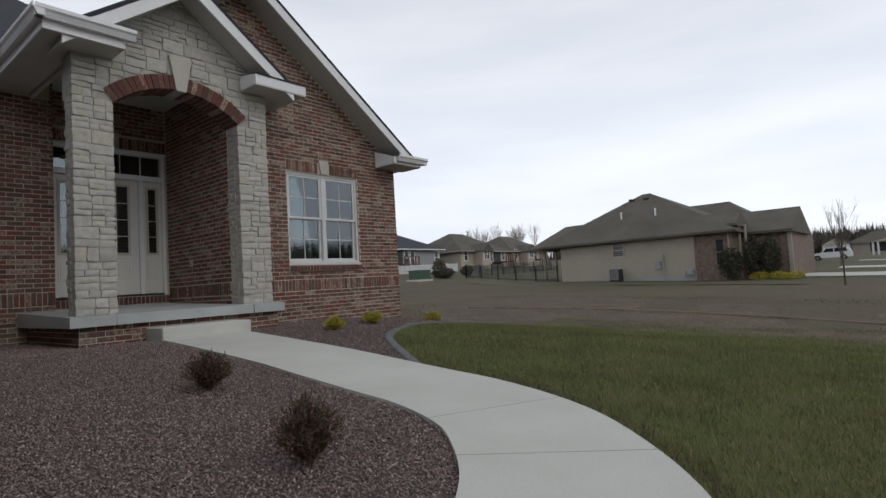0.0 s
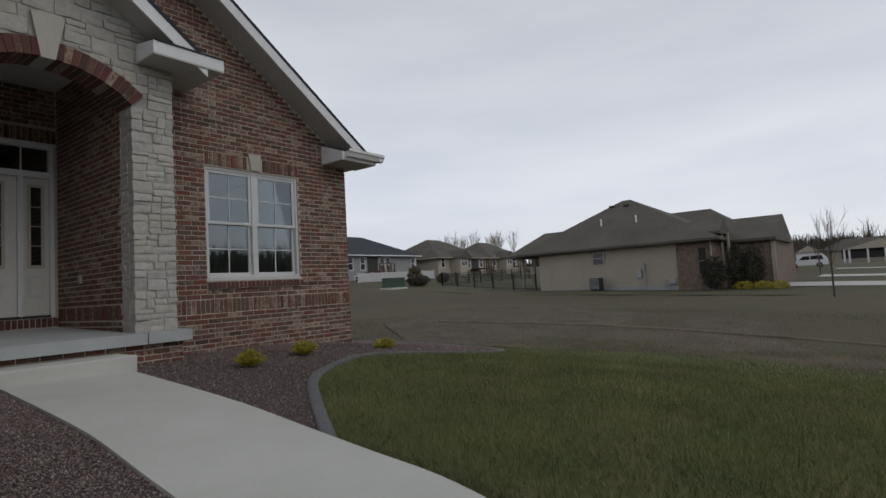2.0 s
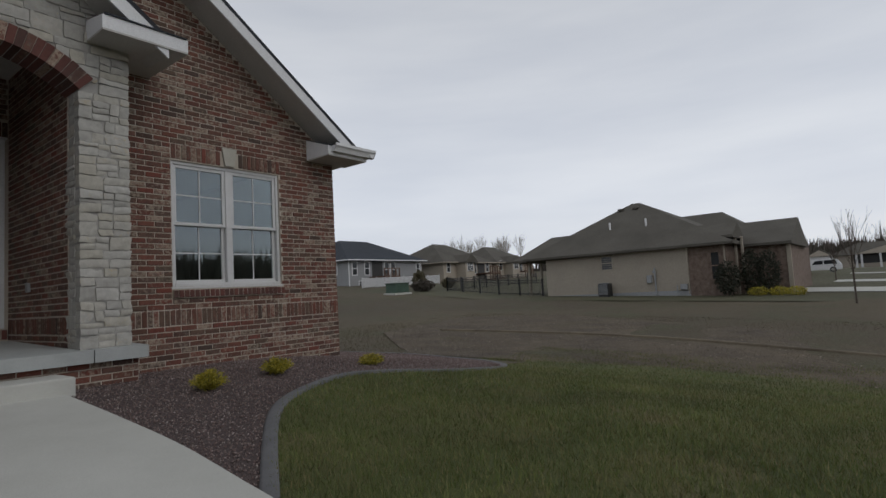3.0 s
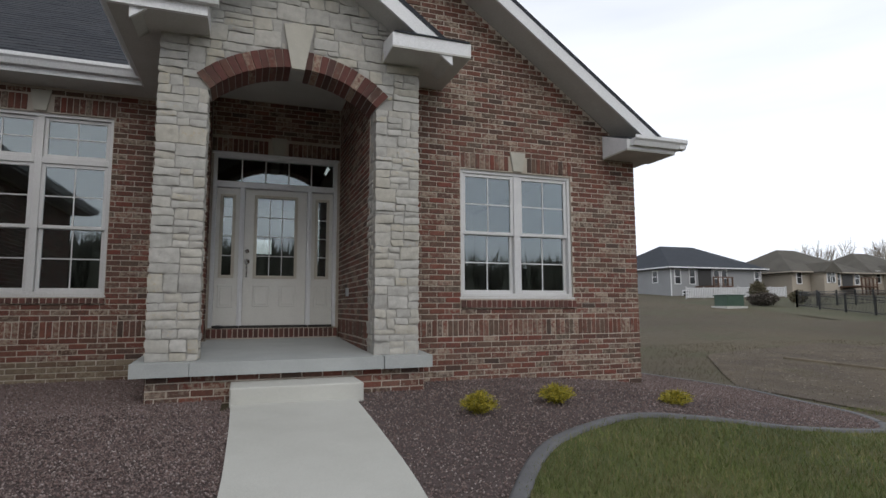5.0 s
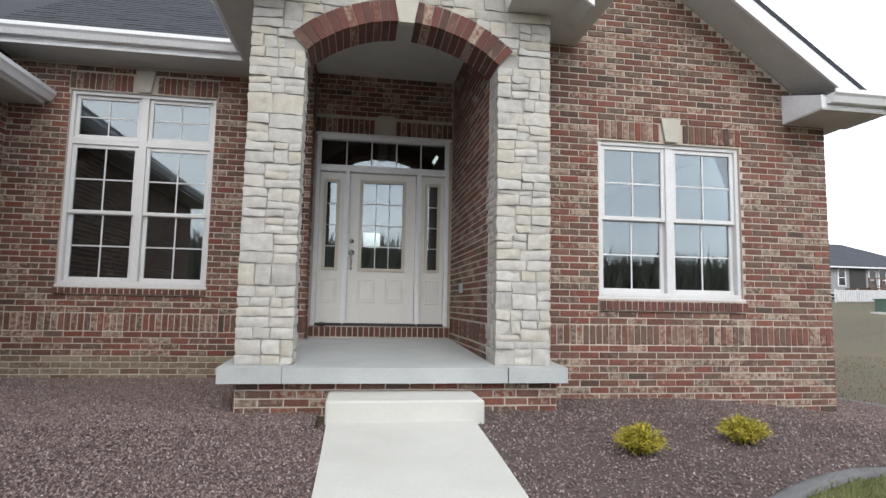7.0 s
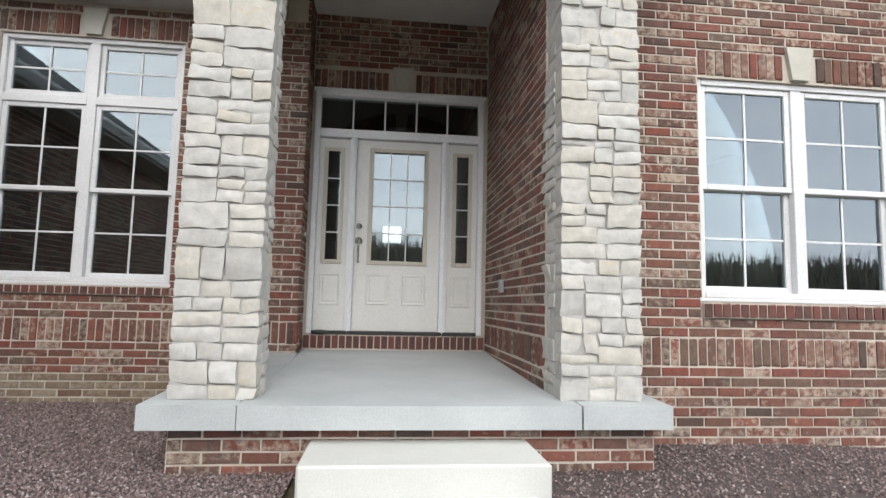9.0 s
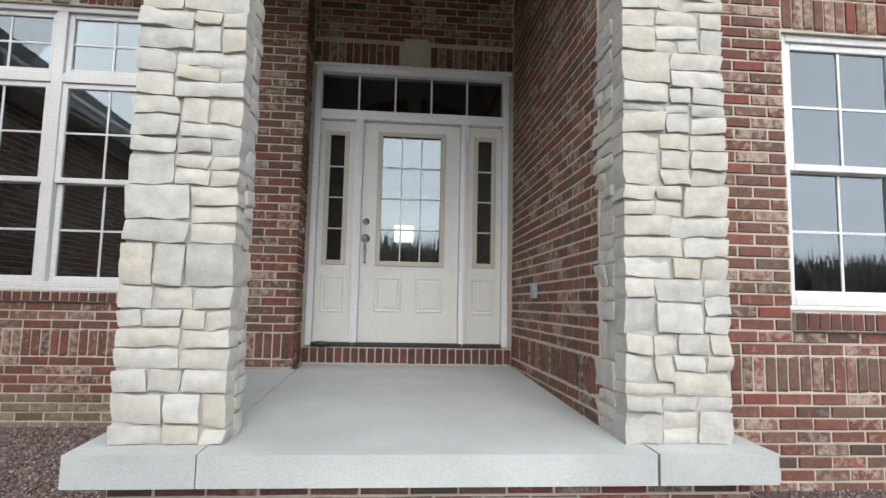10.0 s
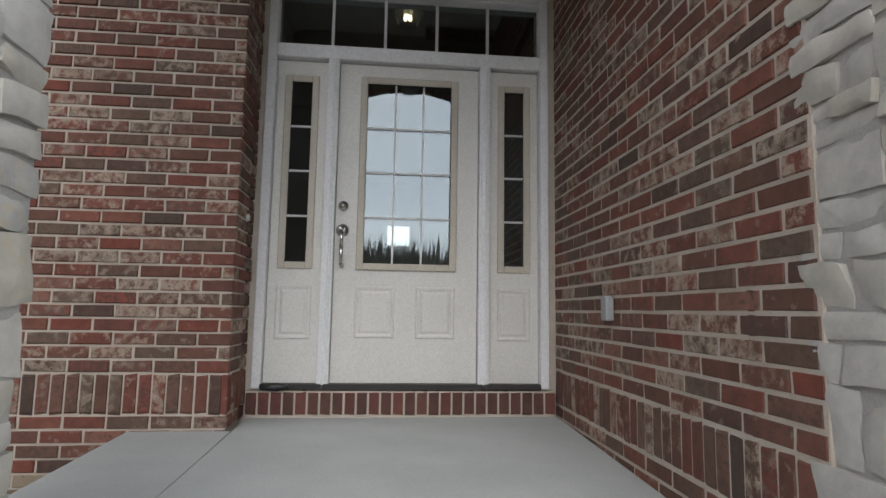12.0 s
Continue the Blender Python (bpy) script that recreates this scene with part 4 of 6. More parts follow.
# stones, arch bricks and keystone of the porch gable
rnd = random.Random(77)
seed = 5000
RING = 0.2
r_out = ARCH_R + RING
for c, d, e, f in ashlar(PIL[0], PIL[3], SPRING, 5.3, rnd, 0.16, 0.38):
    zm = (e + f) / 2
    wide = (PRAKE(ARCH_X) - 0.2 - e) / PORCH_SLOPE
    holes = [(-10, ARCH_X - wide), (ARCH_X + wide, 10)]
    if zm < ARCH_Z + r_out - 0.03:
        reach = math.sqrt(r_out ** 2 - (zm - ARCH_Z) ** 2) - 0.03
        holes.append((ARCH_X - reach, ARCH_X + reach))
    kz = 0.09 + (min(4.4, zm) - 3.92) * 0.19
    if 3.93 < zm < 4.42:
        holes.append((ARCH_X - kz, ARCH_X + kz))
    for u, v in free_spans(c, d, holes):
        if v - u > 0.045:
            seed += 1
            stone(wall_arch, (u + SG, PIL[4] + rnd.uniform(-0.01, 0.006), e + SG), (v - SG, PIL[4] + 0.1, f - SG), (0, -1, 0), seed)
keystone(wall_arch, ARCH_X, 3.895, 4.4, 0.14, 0.33, PIL[4] - 0.02)
half_angle = math.asin(half / ARCH_R)
bm = bmesh.new()
for i in range(24):
    t0, t1 = -half_angle + i * half_angle / 12, -half_angle + (i + 1) * half_angle / 12
    prism_xz([(ARCH_X + rr * math.sin(t), ARCH_Z + rr * math.cos(t)) for rr, t in ((ARCH_R + 0.006, t0), (ARCH_R + 0.006, t1), (ARCH_R + RING - 0.006, t1), (ARCH_R + RING - 0.006, t0))], PIL[4] - 0.014, PIL[5] - 0.01, bm)
part("arch_mortar", bm, M_MORTAR, wall_arch)
count = 26
for i in range(count):
    a0, a1 = -half_angle + i * 2 * half_angle / count, -half_angle + (i + 1) * 2 * half_angle / count
    if abs(a0 + a1) < 0.15:
        continue
    e = 0.0028
    bm = prism_xz([(ARCH_X + rr * math.sin(t), ARCH_Z + rr * math.cos(t)) for rr, t in ((ARCH_R - 0.002, a0 + e), (ARCH_R - 0.002, a1 - e), (ARCH_R + RING, a1 - e), (ARCH_R + RING, a0 + e))], PIL[4] - 0.026 - 0.004 * (i * 7 % 3), PIL[5])
    part("brick", bm, M_ROWLOCK if i % 3 else M_BRICK, wall_arch)


# ---------------------------------------------------------------- garden
def in_poly(poly):
    P = np.array(poly)
    Q = np.roll(P, -1, 0)

    def test(x, y):
        inside = np.zeros(len(x), bool)
        for (xa, ya), (xb, yb) in zip(P, Q):
            if ya == yb:
                continue
            hit = ((ya > y) != (yb > y)) & (x < (xb - xa) * (y - ya) / (yb - ya) + xa)
            inside ^= hit
        return inside
    return test


GZ = np.vectorize(ground_z)


def scatter(poly, n, rng, box_=None):
    P = np.array(poly)
    lo, hi = P.min(0), P.max(0)
    if box_:
        lo, hi = np.maximum(lo, box_[0]), np.minimum(hi, box_[1])
    x, y = rng.uniform(lo[0], hi[0], n), rng.uniform(lo[1], hi[1], n)
    k = in_poly(poly)(x, y)
    return x[k], y[k]


def quick_mesh(name, verts, tris, material, label, category, smooth=False):
    me = bpy.data.meshes.new(name)
    me.vertices.add(len(verts))
    me.vertices.foreach_set("co", verts.astype(np.float32).ravel())
    me.loops.add(tris.size)
    me.loops.foreach_set("vertex_index", tris.astype(np.int32).ravel())
    me.polygons.add(len(tris))
    me.polygons.foreach_set("loop_start", np.arange(0, tris.size, 3, dtype=np.int32))
    me.polygons.foreach_set("loop_total", np.full(len(tris), 3, dtype=np.int32))
    me.update(calc_edges=True)
    me.validate()
    me.materials.append(material)
    return tagged(new(name, me), label, category, "", "stuff")


def gravel(name, poly, n, rng, box_, size, material, label, category, lift=0.0):
    x, y = scatter(poly, n, rng, box_)
    n = len(x)
    z = GZ(x, y) + lift
    octa = np.array([(1, 0, 0), (-1, 0, 0), (0, 1, 0), (0, -1, 0), (0, 0, 1), (0, 0, -1)], float)
    tri = np.array([(0, 2, 4), (2, 1, 4), (1, 3, 4), (3, 0, 4), (2, 0, 5), (1, 2, 5), (3, 1, 5), (0, 3, 5)])
    s = rng.uniform(size[0], size[1], (n, 1, 1)) * rng.uniform(0.65, 1.25, (n, 6, 1))
    v = octa[None] * s + rng.uniform(-0.3, 0.3, (n, 6, 3)) * size[0]
    ang = rng.uniform(0, 6.28, n)
    c, d = np.cos(ang)[:, None], np.sin(ang)[:, None]
    vx, vy = v[..., 0] * c - v[..., 1] * d, v[..., 0] * d + v[..., 1] * c
    lean = rng.uniform(-0.8, 0.8, (n, 1))
    vz = v[..., 2] * 0.8 + vx * lean
    V = np.stack([vx + x[:, None], vy + y[:, None], vz + z[:, None] + rng.uniform(-0.004, 0.012, (n, 1))], -1).reshape(-1, 3)
    T = (tri[None] + (np.arange(n) * 6)[:, None, None]).reshape(-1, 3)
    return quick_mesh(name, V, T, material, label, category)


M_GRAVEL = pieces("lava gravel", [(0.15, 0.102, 0.094), (0.24, 0.174, 0.162), (0.105, 0.078, 0.074), (0.31, 0.245, 0.228), (0.19, 0.126, 0.114), (0.45, 0.39, 0.37)], False, None, 0.6, 0.9, 0.3, 60, 200)
rng = np.random.default_rng(5)
gravel("gravel", BED_L, 190000, rng, ((-0.5, 0.2), (3.4, 10.2)), (0.005, 0.0115), M_GRAVEL, "loose red-brown lava gravel in the planting bed", "gravel")
gravel("gravel", BED_R, 100000, rng, ((4.2, 3.8), (12.2, 12.5)), (0.0055, 0.012), M_GRAVEL, "loose red-brown lava gravel beside the walk", "gravel")
M_CLOD = pieces("clods", [(0.20, 0.17, 0.13), (0.11, 0.09, 0.065), (0.30, 0.26, 0.21), (0.15, 0.12, 0.085)], False)
LOT = LAWN_FAR[::-1] + [(22, -6), (24, 6), (24, 16), (12, 18), (10.5, 10)]
SOIL = [(x + 0.05, y) for x, y in LAWN_FAR[::-1]] + [(18, -6), (19, 0), (21, 5), (24, 12), (22, 15.5), (16, 14.5), (12.3, 10)]
sheet("bare_soil", SOIL, -0.012, M_SOIL, 0.8, "strip of bare brown soil with pale rubble", "soil")
gravel("clods", SOIL, 26000, rng, None, (0.008, 0.036), M_CLOD, "pale clods of soil and small stones on the lot", "clods", -0.03)


def blades(name, poly, n, rng, box_, h, width, material, label, category, lift=0.0, keep=None):
    x, y = scatter(poly, n, rng, box_)
    if keep is not None:
        k = keep(x, y, rng)
        x, y = x[k], y[k]
    n = len(x)
    z = GZ(x, y) + lift
    ang, tilt = rng.uniform(0, 6.28, n), rng.uniform(0.05, 0.9, n)
    hh, ww = rng.uniform(h[0], h[1], n), rng.uniform(width[0], width[1], n)
    ca, sa = np.cos(ang), np.sin(ang)
    ta = rng.uniform(0, 6.28, n)
    V = np.empty((n, 3, 3))
    V[:, 0] = np.stack([x - ca * ww, y - sa * ww, z - 0.005], -1)
    V[:, 1] = np.stack([x + ca * ww, y + sa * ww, z - 0.005], -1)
    V[:, 2] = np.stack([x + np.cos(ta) * hh * tilt, y + np.sin(ta) * hh * tilt, z + hh], -1)
    T = np.arange(n * 3).reshape(-1, 3)
    return quick_mesh(name, V.reshape(-1, 3), T, material, label, category)


M_GRASS = pieces("grass blades", [(0.115, 0.165, 0.032), (0.16, 0.205, 0.045), (0.085, 0.125, 0.026), (0.25, 0.23, 0.09), (0.13, 0.17, 0.038), (0.32, 0.27, 0.13)], False, (0.215, 0.18, 0.08), 0.74, 0.7, 0.1, 0.9, 60, streak=0.5)
M_STRAW = pieces("dormant blades", [(0.14, 0.115, 0.065), (0.10, 0.085, 0.05), (0.18, 0.15, 0.09), (0.07, 0.08, 0.035)], False, None, 0.6, 0.8, 0.1, 1.2, 60)
near_lawn = lambda x, y, r: r.uniform(0, 1, len(x)) < np.clip(1.25 - 0.11 * np.hypot(x - 3.6, y - 1.4), 0.2, 1.0)
blades("grass", LAWN, 420000, rng, ((0.0, -3.0), (13.5, 7.4)), (0.025, 0.06), (0.0022, 0.0042), M_GRASS, "short green grass blades of the lawn", "grass", -0.005, near_lawn)
fringe = lambda x, y, r: r.uniform(0, 1, len(x)) < np.exp(-np.min([np.abs((x - a[0]) * (b[1] - a[1]) - (y - a[1]) * (b[0] - a[0])) / math.hypot(b[0] - a[0], b[1] - a[1]) for a, b in zip(LAWN_FAR, LAWN_FAR[1:])], 0) / 0.3)
blades("lawn_margin", LOT, 90000, rng, ((10.0, -5.0), (15.0, 8.0)), (0.03, 0.07), (0.003, 0.006), M_GRASS, "thin green grass straying from the lawn onto soil", "grass", -0.03, fringe)
blades("dry_grass", LOT, 36000, rng, None, (0.02, 0.07), (0.004, 0.008), M_STRAW, "thin dormant grass on the vacant lot", "grass", -0.03)
blades("lawn_fringe", [(p.x + 0.02, p.y) for p in PATH_B if p.y < 3.9] + [(p.x + 0.12, p.y - 0.12) for p in PATH_B[::-1] if p.y < 3.9], 60000, rng, None, (0.02, 0.07), (0.003, 0.005), M_STRAW, "dry grass fringe along the walk", "grass", 0.0)

M_TWIG = pieces("dark twig foliage", [(0.05, 0.03, 0.02), (0.10, 0.05, 0.028), (0.035, 0.035, 0.02), (0.15, 0.075, 0.04)], False, None, 0.6, 0.8, 0.1)
M_GOLD = pieces("gold thread foliage", [(0.40, 0.33, 0.03), (0.50, 0.41, 0.04), (0.30, 0.27, 0.03), (0.20, 0.20, 0.035)], False, None, 0.6, 0.7, 0.1)
M_BARK = plain("bark", (0.06, 0.045, 0.035), (0.10, 0.08, 0.065), 12, 90, 0.9, 0.5)


def shrub(name, label, at, radius, height, material, n, droop, seed, leaf=(0.02, 0.05)):
    """A small shrub: stems from the root and a cloud of fine leaves along them."""
    x, y = at
    z = ground_z(x, y)
    rg = np.random.default_rng(seed)
    ob = thing(name, label, "shrub", (x, y, z), "garden shrubs")
    stems, V = bmesh.new(), []
    for i in range(n):
        a, e = rg.uniform(0, 6.28), rg.uniform(0.0, 1.0) ** 0.6
        tip = Vector((math.cos(a) * radius * e, math.sin(a) * radius * e, height * (1.0 - 0.45 * e * e) * rg.uniform(0.75, 1.1)))
        mid = Vector((tip.x * 0.45, tip.y * 0.45, tip.z * 0.62))
        if i % 4 == 0:
            rod(stems, (x, y, z), Vector((x, y, z)) + mid, 0.004, 0.003, 4)
            rod(stems, Vector((x, y, z)) + mid, Vector((x, y, z)) + tip * 0.95, 0.003, 0.0015, 4)
        for k in range(26):
            t = rg.uniform(0.25, 1.05)
            p = mid * (2 * t * (1 - t)) + tip * (t * t) + Vector(rg.normal(0, 0.012, 3))
            d = (tip.normalized() + Vector(rg.normal(0, 0.55, 3)) - Vector((0, 0, droop * t))).normalized()
            s = d.cross(Vector(rg.normal(0, 1, 3))).normalized() * rg.uniform(0.003, 0.007)
            q = p + d * rg.uniform(*leaf)
            V += [(x + p.x - s.x, y + p.y - s.y, z + p.z - s.z), (x + p.x + s.x, y + p.y + s.y, z + p.z + s.z), (x + q.x, y + q.y, z + q.z)]
    part("stems", stems, M_BARK, ob)
    me = bpy.data.meshes.new("foliage")
    me.from_pydata(V, [], [(i, i + 1, i + 2) for i in range(0, len(V), 3)])
    me.materials.append(material)
    f = new("foliage", me)
    f.parent = ob
    f.matrix_parent_inverse = ob.matrix_basis.inverted()
    return ob


shrub("shrub", "small dark twiggy winter shrub in lava gravel", (2.49, 4.5), 0.19, 0.32, M_TWIG, 120, 0.1, 1)
shrub("shrub", "taller dark twiggy winter shrub in lava gravel", (2.01, 2.51), 0.19, 0.36, M_TWIG, 150, 0.1, 2)
shrub("shrub", "low golden thread-leaf shrub beside the wall", (5.55, 6.63), 0.16, 0.185, M_GOLD, 130, 0.5, 3)
shrub("shrub", "low golden thread-leaf shrub beside the wall", (6.48, 6.8), 0.16, 0.18, M_GOLD, 130, 0.5, 4)
shrub("shrub", "flattened golden-brown shrub near the house corner", (7.88, 6.7), 0.18, 0.13, M_GOLD, 90, 0.7, 5)

# ---------------------------------------------------------------- small things at the entrance
M_BULB = bpy.data.materials.new("lit bulb")
M_BULB.use_nodes = True
M_BULB.node_tree.nodes["Principled BSDF"].inputs["Emission Color"].default_value = (1.0, 0.78, 0.5, 1)
M_BULB.node_tree.nodes["Principled BSDF"].inputs["Emission Strength"].default_value = 14.0
M_BLACK = plain("black plastic", (0.012, 0.012, 0.013), (0.02, 0.02, 0.021), 8, 90, 0.45)


def ball(bm, c, r, sx=1.0, sy=1.0, sz=1.0, sub=2):
    bmesh.ops.create_icosphere(bm, subdivisions=sub, radius=r, matrix=Matrix.Translation(c) @ Matrix.Diagonal((sx, sy, sz, 1)))
    return bm


lx, ly, lz = 3.9, 11.8, 4.2
lamp = thing("ceiling_light", "lit flush glass ceiling light with bronze fittings", "lamp", (lx, ly, lz))
part("canopy", rod(bmesh.new(), (lx, ly, lz - 0.035), (lx, ly, lz), 0.11, 0.12, 20), M_DARK, lamp)
bm = bmesh.new()
for i in range(12):
    a = i * math.pi / 6
    rod(bm, (lx + 0.12 * math.cos(a), ly + 0.12 * math.sin(a), lz - 0.04), (lx + 0.085 * math.cos(a), ly + 0.085 * math.sin(a), lz - 0.17), 0.006, 0.006, 5)
bmesh.ops.create_circle(bm, cap_ends=True, radius=0.085, segments=20, matrix=Matrix.Translation((lx, ly, lz - 0.17)))
part("cage", bm, M_DARK, lamp)
bm = bmesh.new()
bmesh.ops.create_uvsphere(bm, u_segments=20, v_segments=10, radius=0.135, matrix=Matrix.Translation((lx, ly, lz - 0.07)) @ Matrix.Diagonal((1, 1, 0.85, 1)))
bmesh.ops.delete(bm, geom=[v for v in bm.verts if v.co.z > lz - 0.065], context="VERTS")
part("bowl", bm, M_GLASS, lamp, "clear glass bowl", True).visible_shadow = False
bm = rod(bmesh.new(), (lx, ly, lz - 0.075), (lx, ly, lz - 0.055), 0.142, 0.142, 24)
part("rim", bm, M_DARK, lamp, "bronze rim of the bowl")
part("bulb", ball(bmesh.new(), (lx, ly, lz - 0.10), 0.04), M_BULB, lamp, "glowing warm bulb", True)

box_ = thing("outlet_box", "grey weatherproof outlet box on the brick wall", "outlet", (SIDE_X, 9.53, 1.48))
part("cover", boxes(((SIDE_X - 0.04, 9.495, 1.425), (SIDE_X, 9.565, 1.535)), bevel=0.006), M_GREY, box_)
part("hinge", boxes(((SIDE_X - 0.046, 9.5, 1.533), (SIDE_X - 0.01, 9.56, 1.541))), M_GREY, box_)
bell = thing("doorbell", "small white round doorbell button", "doorbell", (STUB_X, 10.27, 1.98))
part("plate", rod(bmesh.new(), (STUB_X, 10.27, 1.98), (STUB_X + 0.015, 10.27, 1.98), 0.022, 0.018, 16), M_VINYL, bell)
part("button", rod(bmesh.new(), (STUB_X + 0.015, 10.27, 1.98), (STUB_X + 0.02, 10.27, 1.98), 0.009, 0.008, 12), M_GREY, bell)
bag = thing("black_bundle", "small crumpled black bundle on the door sill", "bundle", (3.14, DOOR_Y - 0.04, 0.98))
bm = ball(bmesh.new(), (3.14, DOOR_Y - 0.045, 1.0), 0.05, 1.7, 0.7, 0.5, 3)
for v in bm.verts:
    v.co += Vector((noise.noise(v.co * 30), noise.noise(v.co * 31 + Vector((5, 0, 0))), 0.4 * noise.noise(v.co * 40))) * 0.012
part("body", bm, M_BLACK, bag, smooth=True)

# ---------------------------------------------------------------- neighbourhood
M_TAN = plain("tan siding", (0.37, 0.325, 0.265), (0.42, 0.37, 0.30), 0.6, 12, 0.7, 0.2)
M_BLUEGREY = plain("grey siding", (0.27, 0.275, 0.28), (0.31, 0.315, 0.32), 0.6, 12, 0.7, 0.2)
M_BROWNROOF = plain("weathered brown shingles", (0.082, 0.075, 0.062), (0.115, 0.105, 0.088), 0.5, 9, 0.95, 0.6, dist=0.03)
M_BLUEROOF = plain("slate blue shingles", (0.030, 0.036, 0.046), (0.042, 0.049, 0.062), 0.5, 9, 0.95, 0.6, dist=0.03)
M_FARBRICK = plain("far brown brick", (0.12, 0.082, 0.062), (0.25, 0.19, 0.155), 4.5, 14, 0.9, 0.4)
M_DARKGLASS = plain("dark far glass", (0.02, 0.022, 0.025), (0.03, 0.033, 0.037), 2, 20, 0.15, 0.0)
M_DECK = plain("stained deck wood", (0.10, 0.055, 0.035), (0.15, 0.085, 0.055), 1.5, 20, 0.8)
M_EVERGREEN = pieces("dark evergreen", [(0.02, 0.028, 0.016), (0.035, 0.04, 0.025), (0.05, 0.042, 0.03)], False, None, 0.6, 0.9, 0.1, 1.0, 20)
M_DRYCROWN = pieces("winter branches", [(0.085, 0.07, 0.058), (0.12, 0.10, 0.08), (0.06, 0.05, 0.043), (0.085, 0.085, 0.06)], False, None, 0.6, 0.9, 0.1, 1.0, 20)


def hip_roof(x0, x1, y0, y1, ze, zr, ridge, t=0.16):
    """A hip roof; ridge: (x, y) of its two ends."""
    bm = bmesh.new()
    c = [(x0, y0), (x1, y0), (x1, y1), (x0, y1)]
    low, eave = [bm.verts.new((x, y, ze - t)) for x, y in c], [bm.verts.new((x, y, ze)) for x, y in c]
    r0, r1 = [bm.verts.new((x, y, zr)) for x, y in ridge]
    along_x = abs(ridge[1][0] - ridge[0][0]) > abs(ridge[1][1] - ridge[0][1])
    if along_x:
        bm.faces.new((eave[0], eave[1], r1, r0)), bm.faces.new((eave[2], eave[3], r0, r1)), bm.faces.new((eave[3], eave[0], r0)), bm.faces.new((eave[1], eave[2], r1))
    else:
        bm.faces.new((eave[1], eave[2], r1, r0)), bm.faces.new((eave[3], eave[0], r0, r1)), bm.faces.new((eave[0], eave[1], r0)), bm.faces.new((eave[2], eave[3], r1))
    for k in range(4):
        bm.faces.new((low[k], low[(k + 1) % 4], eave[(k + 1) % 4], eave[k]))
    bm.faces.new(low[::-1])
    bmesh.ops.recalc_face_normals(bm, faces=bm.faces[:])
    return bm


def gable_y(x0, x1, y0, y1, ze, zr, t=0.16):
    """A gable roof with its ridge along y."""
    xm = (x0 + x1) / 2
    return prism_xz([(x0, ze - t), (x0, ze), (xm, zr), (x1, ze), (x1, ze - t)], y0, y1)


def face_window(parent, face, u, z, w, h, at, frame_material=None, name="window"):
    """A framed window on a wall that faces -x or -y."""
    fm = frame_material or M_WHITE
    f = 0.09
    if face == "x":
        mk = lambda a, b, c, d, p0, p1: ((at - p1, a, c), (at - p0, b, d))
    else:
        mk = lambda a, b, c, d, p0, p1: ((a, at - p1, c), (b, at - p0, d))
    ob = part(name, boxes(mk(u - f, u, z, z + h, 0, 0.06), mk(u + w, u + w + f, z, z + h, 0, 0.06), mk(u - f, u + w + f, z + h, z + h + f, 0, 0.06), mk(u - f, u + w + f, z - f, z, 0, 0.06)), fm, parent)
    part("glass", boxes(mk(u, u + w, z, z + h, 0.0, 0.03)), M_DARKGLASS, ob)
    part("meeting_rail", boxes(mk(u, u + w, z + h * 0.5 - 0.03, z + h * 0.5 + 0.03, 0.03, 0.055)), fm, ob)
    return ob


# the tan house across the lot
ta = thing("house", "low tan-sided house with a brown hip roof and brick corner", "house", (44, 14, 0.3))
ZA = 3.02
part("wall", boxes(((38.0, 10.4, 0.0), (50, 19.9, ZA))), M_TAN, ta, "tan horizontal vinyl siding")
bm = bmesh.new()
for k in range(19):
    z = 0.42 + k * 0.14
    prism(bm, [(0.0, z), (0.045, z), (0.0, z + 0.135)], lambda u, v: (38.0 - u, 10.4, v), lambda u, v: (38.0 - u, 19.9, v))
part("siding", bm, M_TAN, ta, "tan overlapping siding boards")["kind"] = "stuff"
part("foundation", boxes(((37.97, 10.4, -0.1), (38.0, 19.9, 0.42))), M_GREY, ta)
part("brick_wall", boxes(((38.0, 8.3, 0.0), (50, 10.4, ZA)), ((40.6, 5.5, -0.4), (52, 8.3, ZA - 0.1))), M_FARBRICK, ta, "brown brick walls of the front and garage")
part("roof", hip_roof(37.5, 50.5, 7.8, 21.4, ZA + 0.1, 6.9, [(44.0, 15.0), (44.0, 15.6)]), M_BROWNROOF, ta)
part("roof", hip_roof(37.8, 45.6, 15.0, 22.5, ZA + 0.05, 4.85, [(41.7, 18.0), (41.7, 21.2)]), M_BROWNROOF, ta)
part("roof", hip_roof(42.5, 54.5, 6.5, 18.0, ZA + 0.1, 5.95, [(48.5, 10.4), (48.5, 14.4)]), M_BROWNROOF, ta)
part("roof", gable_y(40.1, 48.9, 5.25, 10.0, ZA - 0.05, 4.62), M_BROWNROOF, ta)
part("roof", gable_y(38.2, 41.4, 7.9, 11.4, ZA + 0.5, 4.35), M_BROWNROOF, ta, "small entry gable")
part("gable", prism_xz([(38.5, ZA + 0.5), (39.8, 4.25), (41.1, ZA + 0.5)], 7.95, 8.0), M_DARK, ta)
face_window(ta, "x", 15.1, 2.0, 0.7, 0.8, 37.99, M_TAN)
face_window(ta, "x", 8.7, 1.0, 0.42, 1.55, 38.0, M_FARBRICK)
part("gutter", boxes(((37.36, 7.8, ZA - 0.06), (37.5, 21.4, ZA + 0.08))), M_BROWNROOF, ta)
for y in (10.42, 8.35):
    part("downspout", boxes(((37.9, y, 0.2), (37.98, y + 0.08, ZA))), M_TAN, ta)
for y in (7.95, 7.6):
    part("porch_column", boxes(((39.2, y, 0.0), (39.35, y + 0.13, ZA + 0.4)), bevel=0.02), M_TAN, ta)
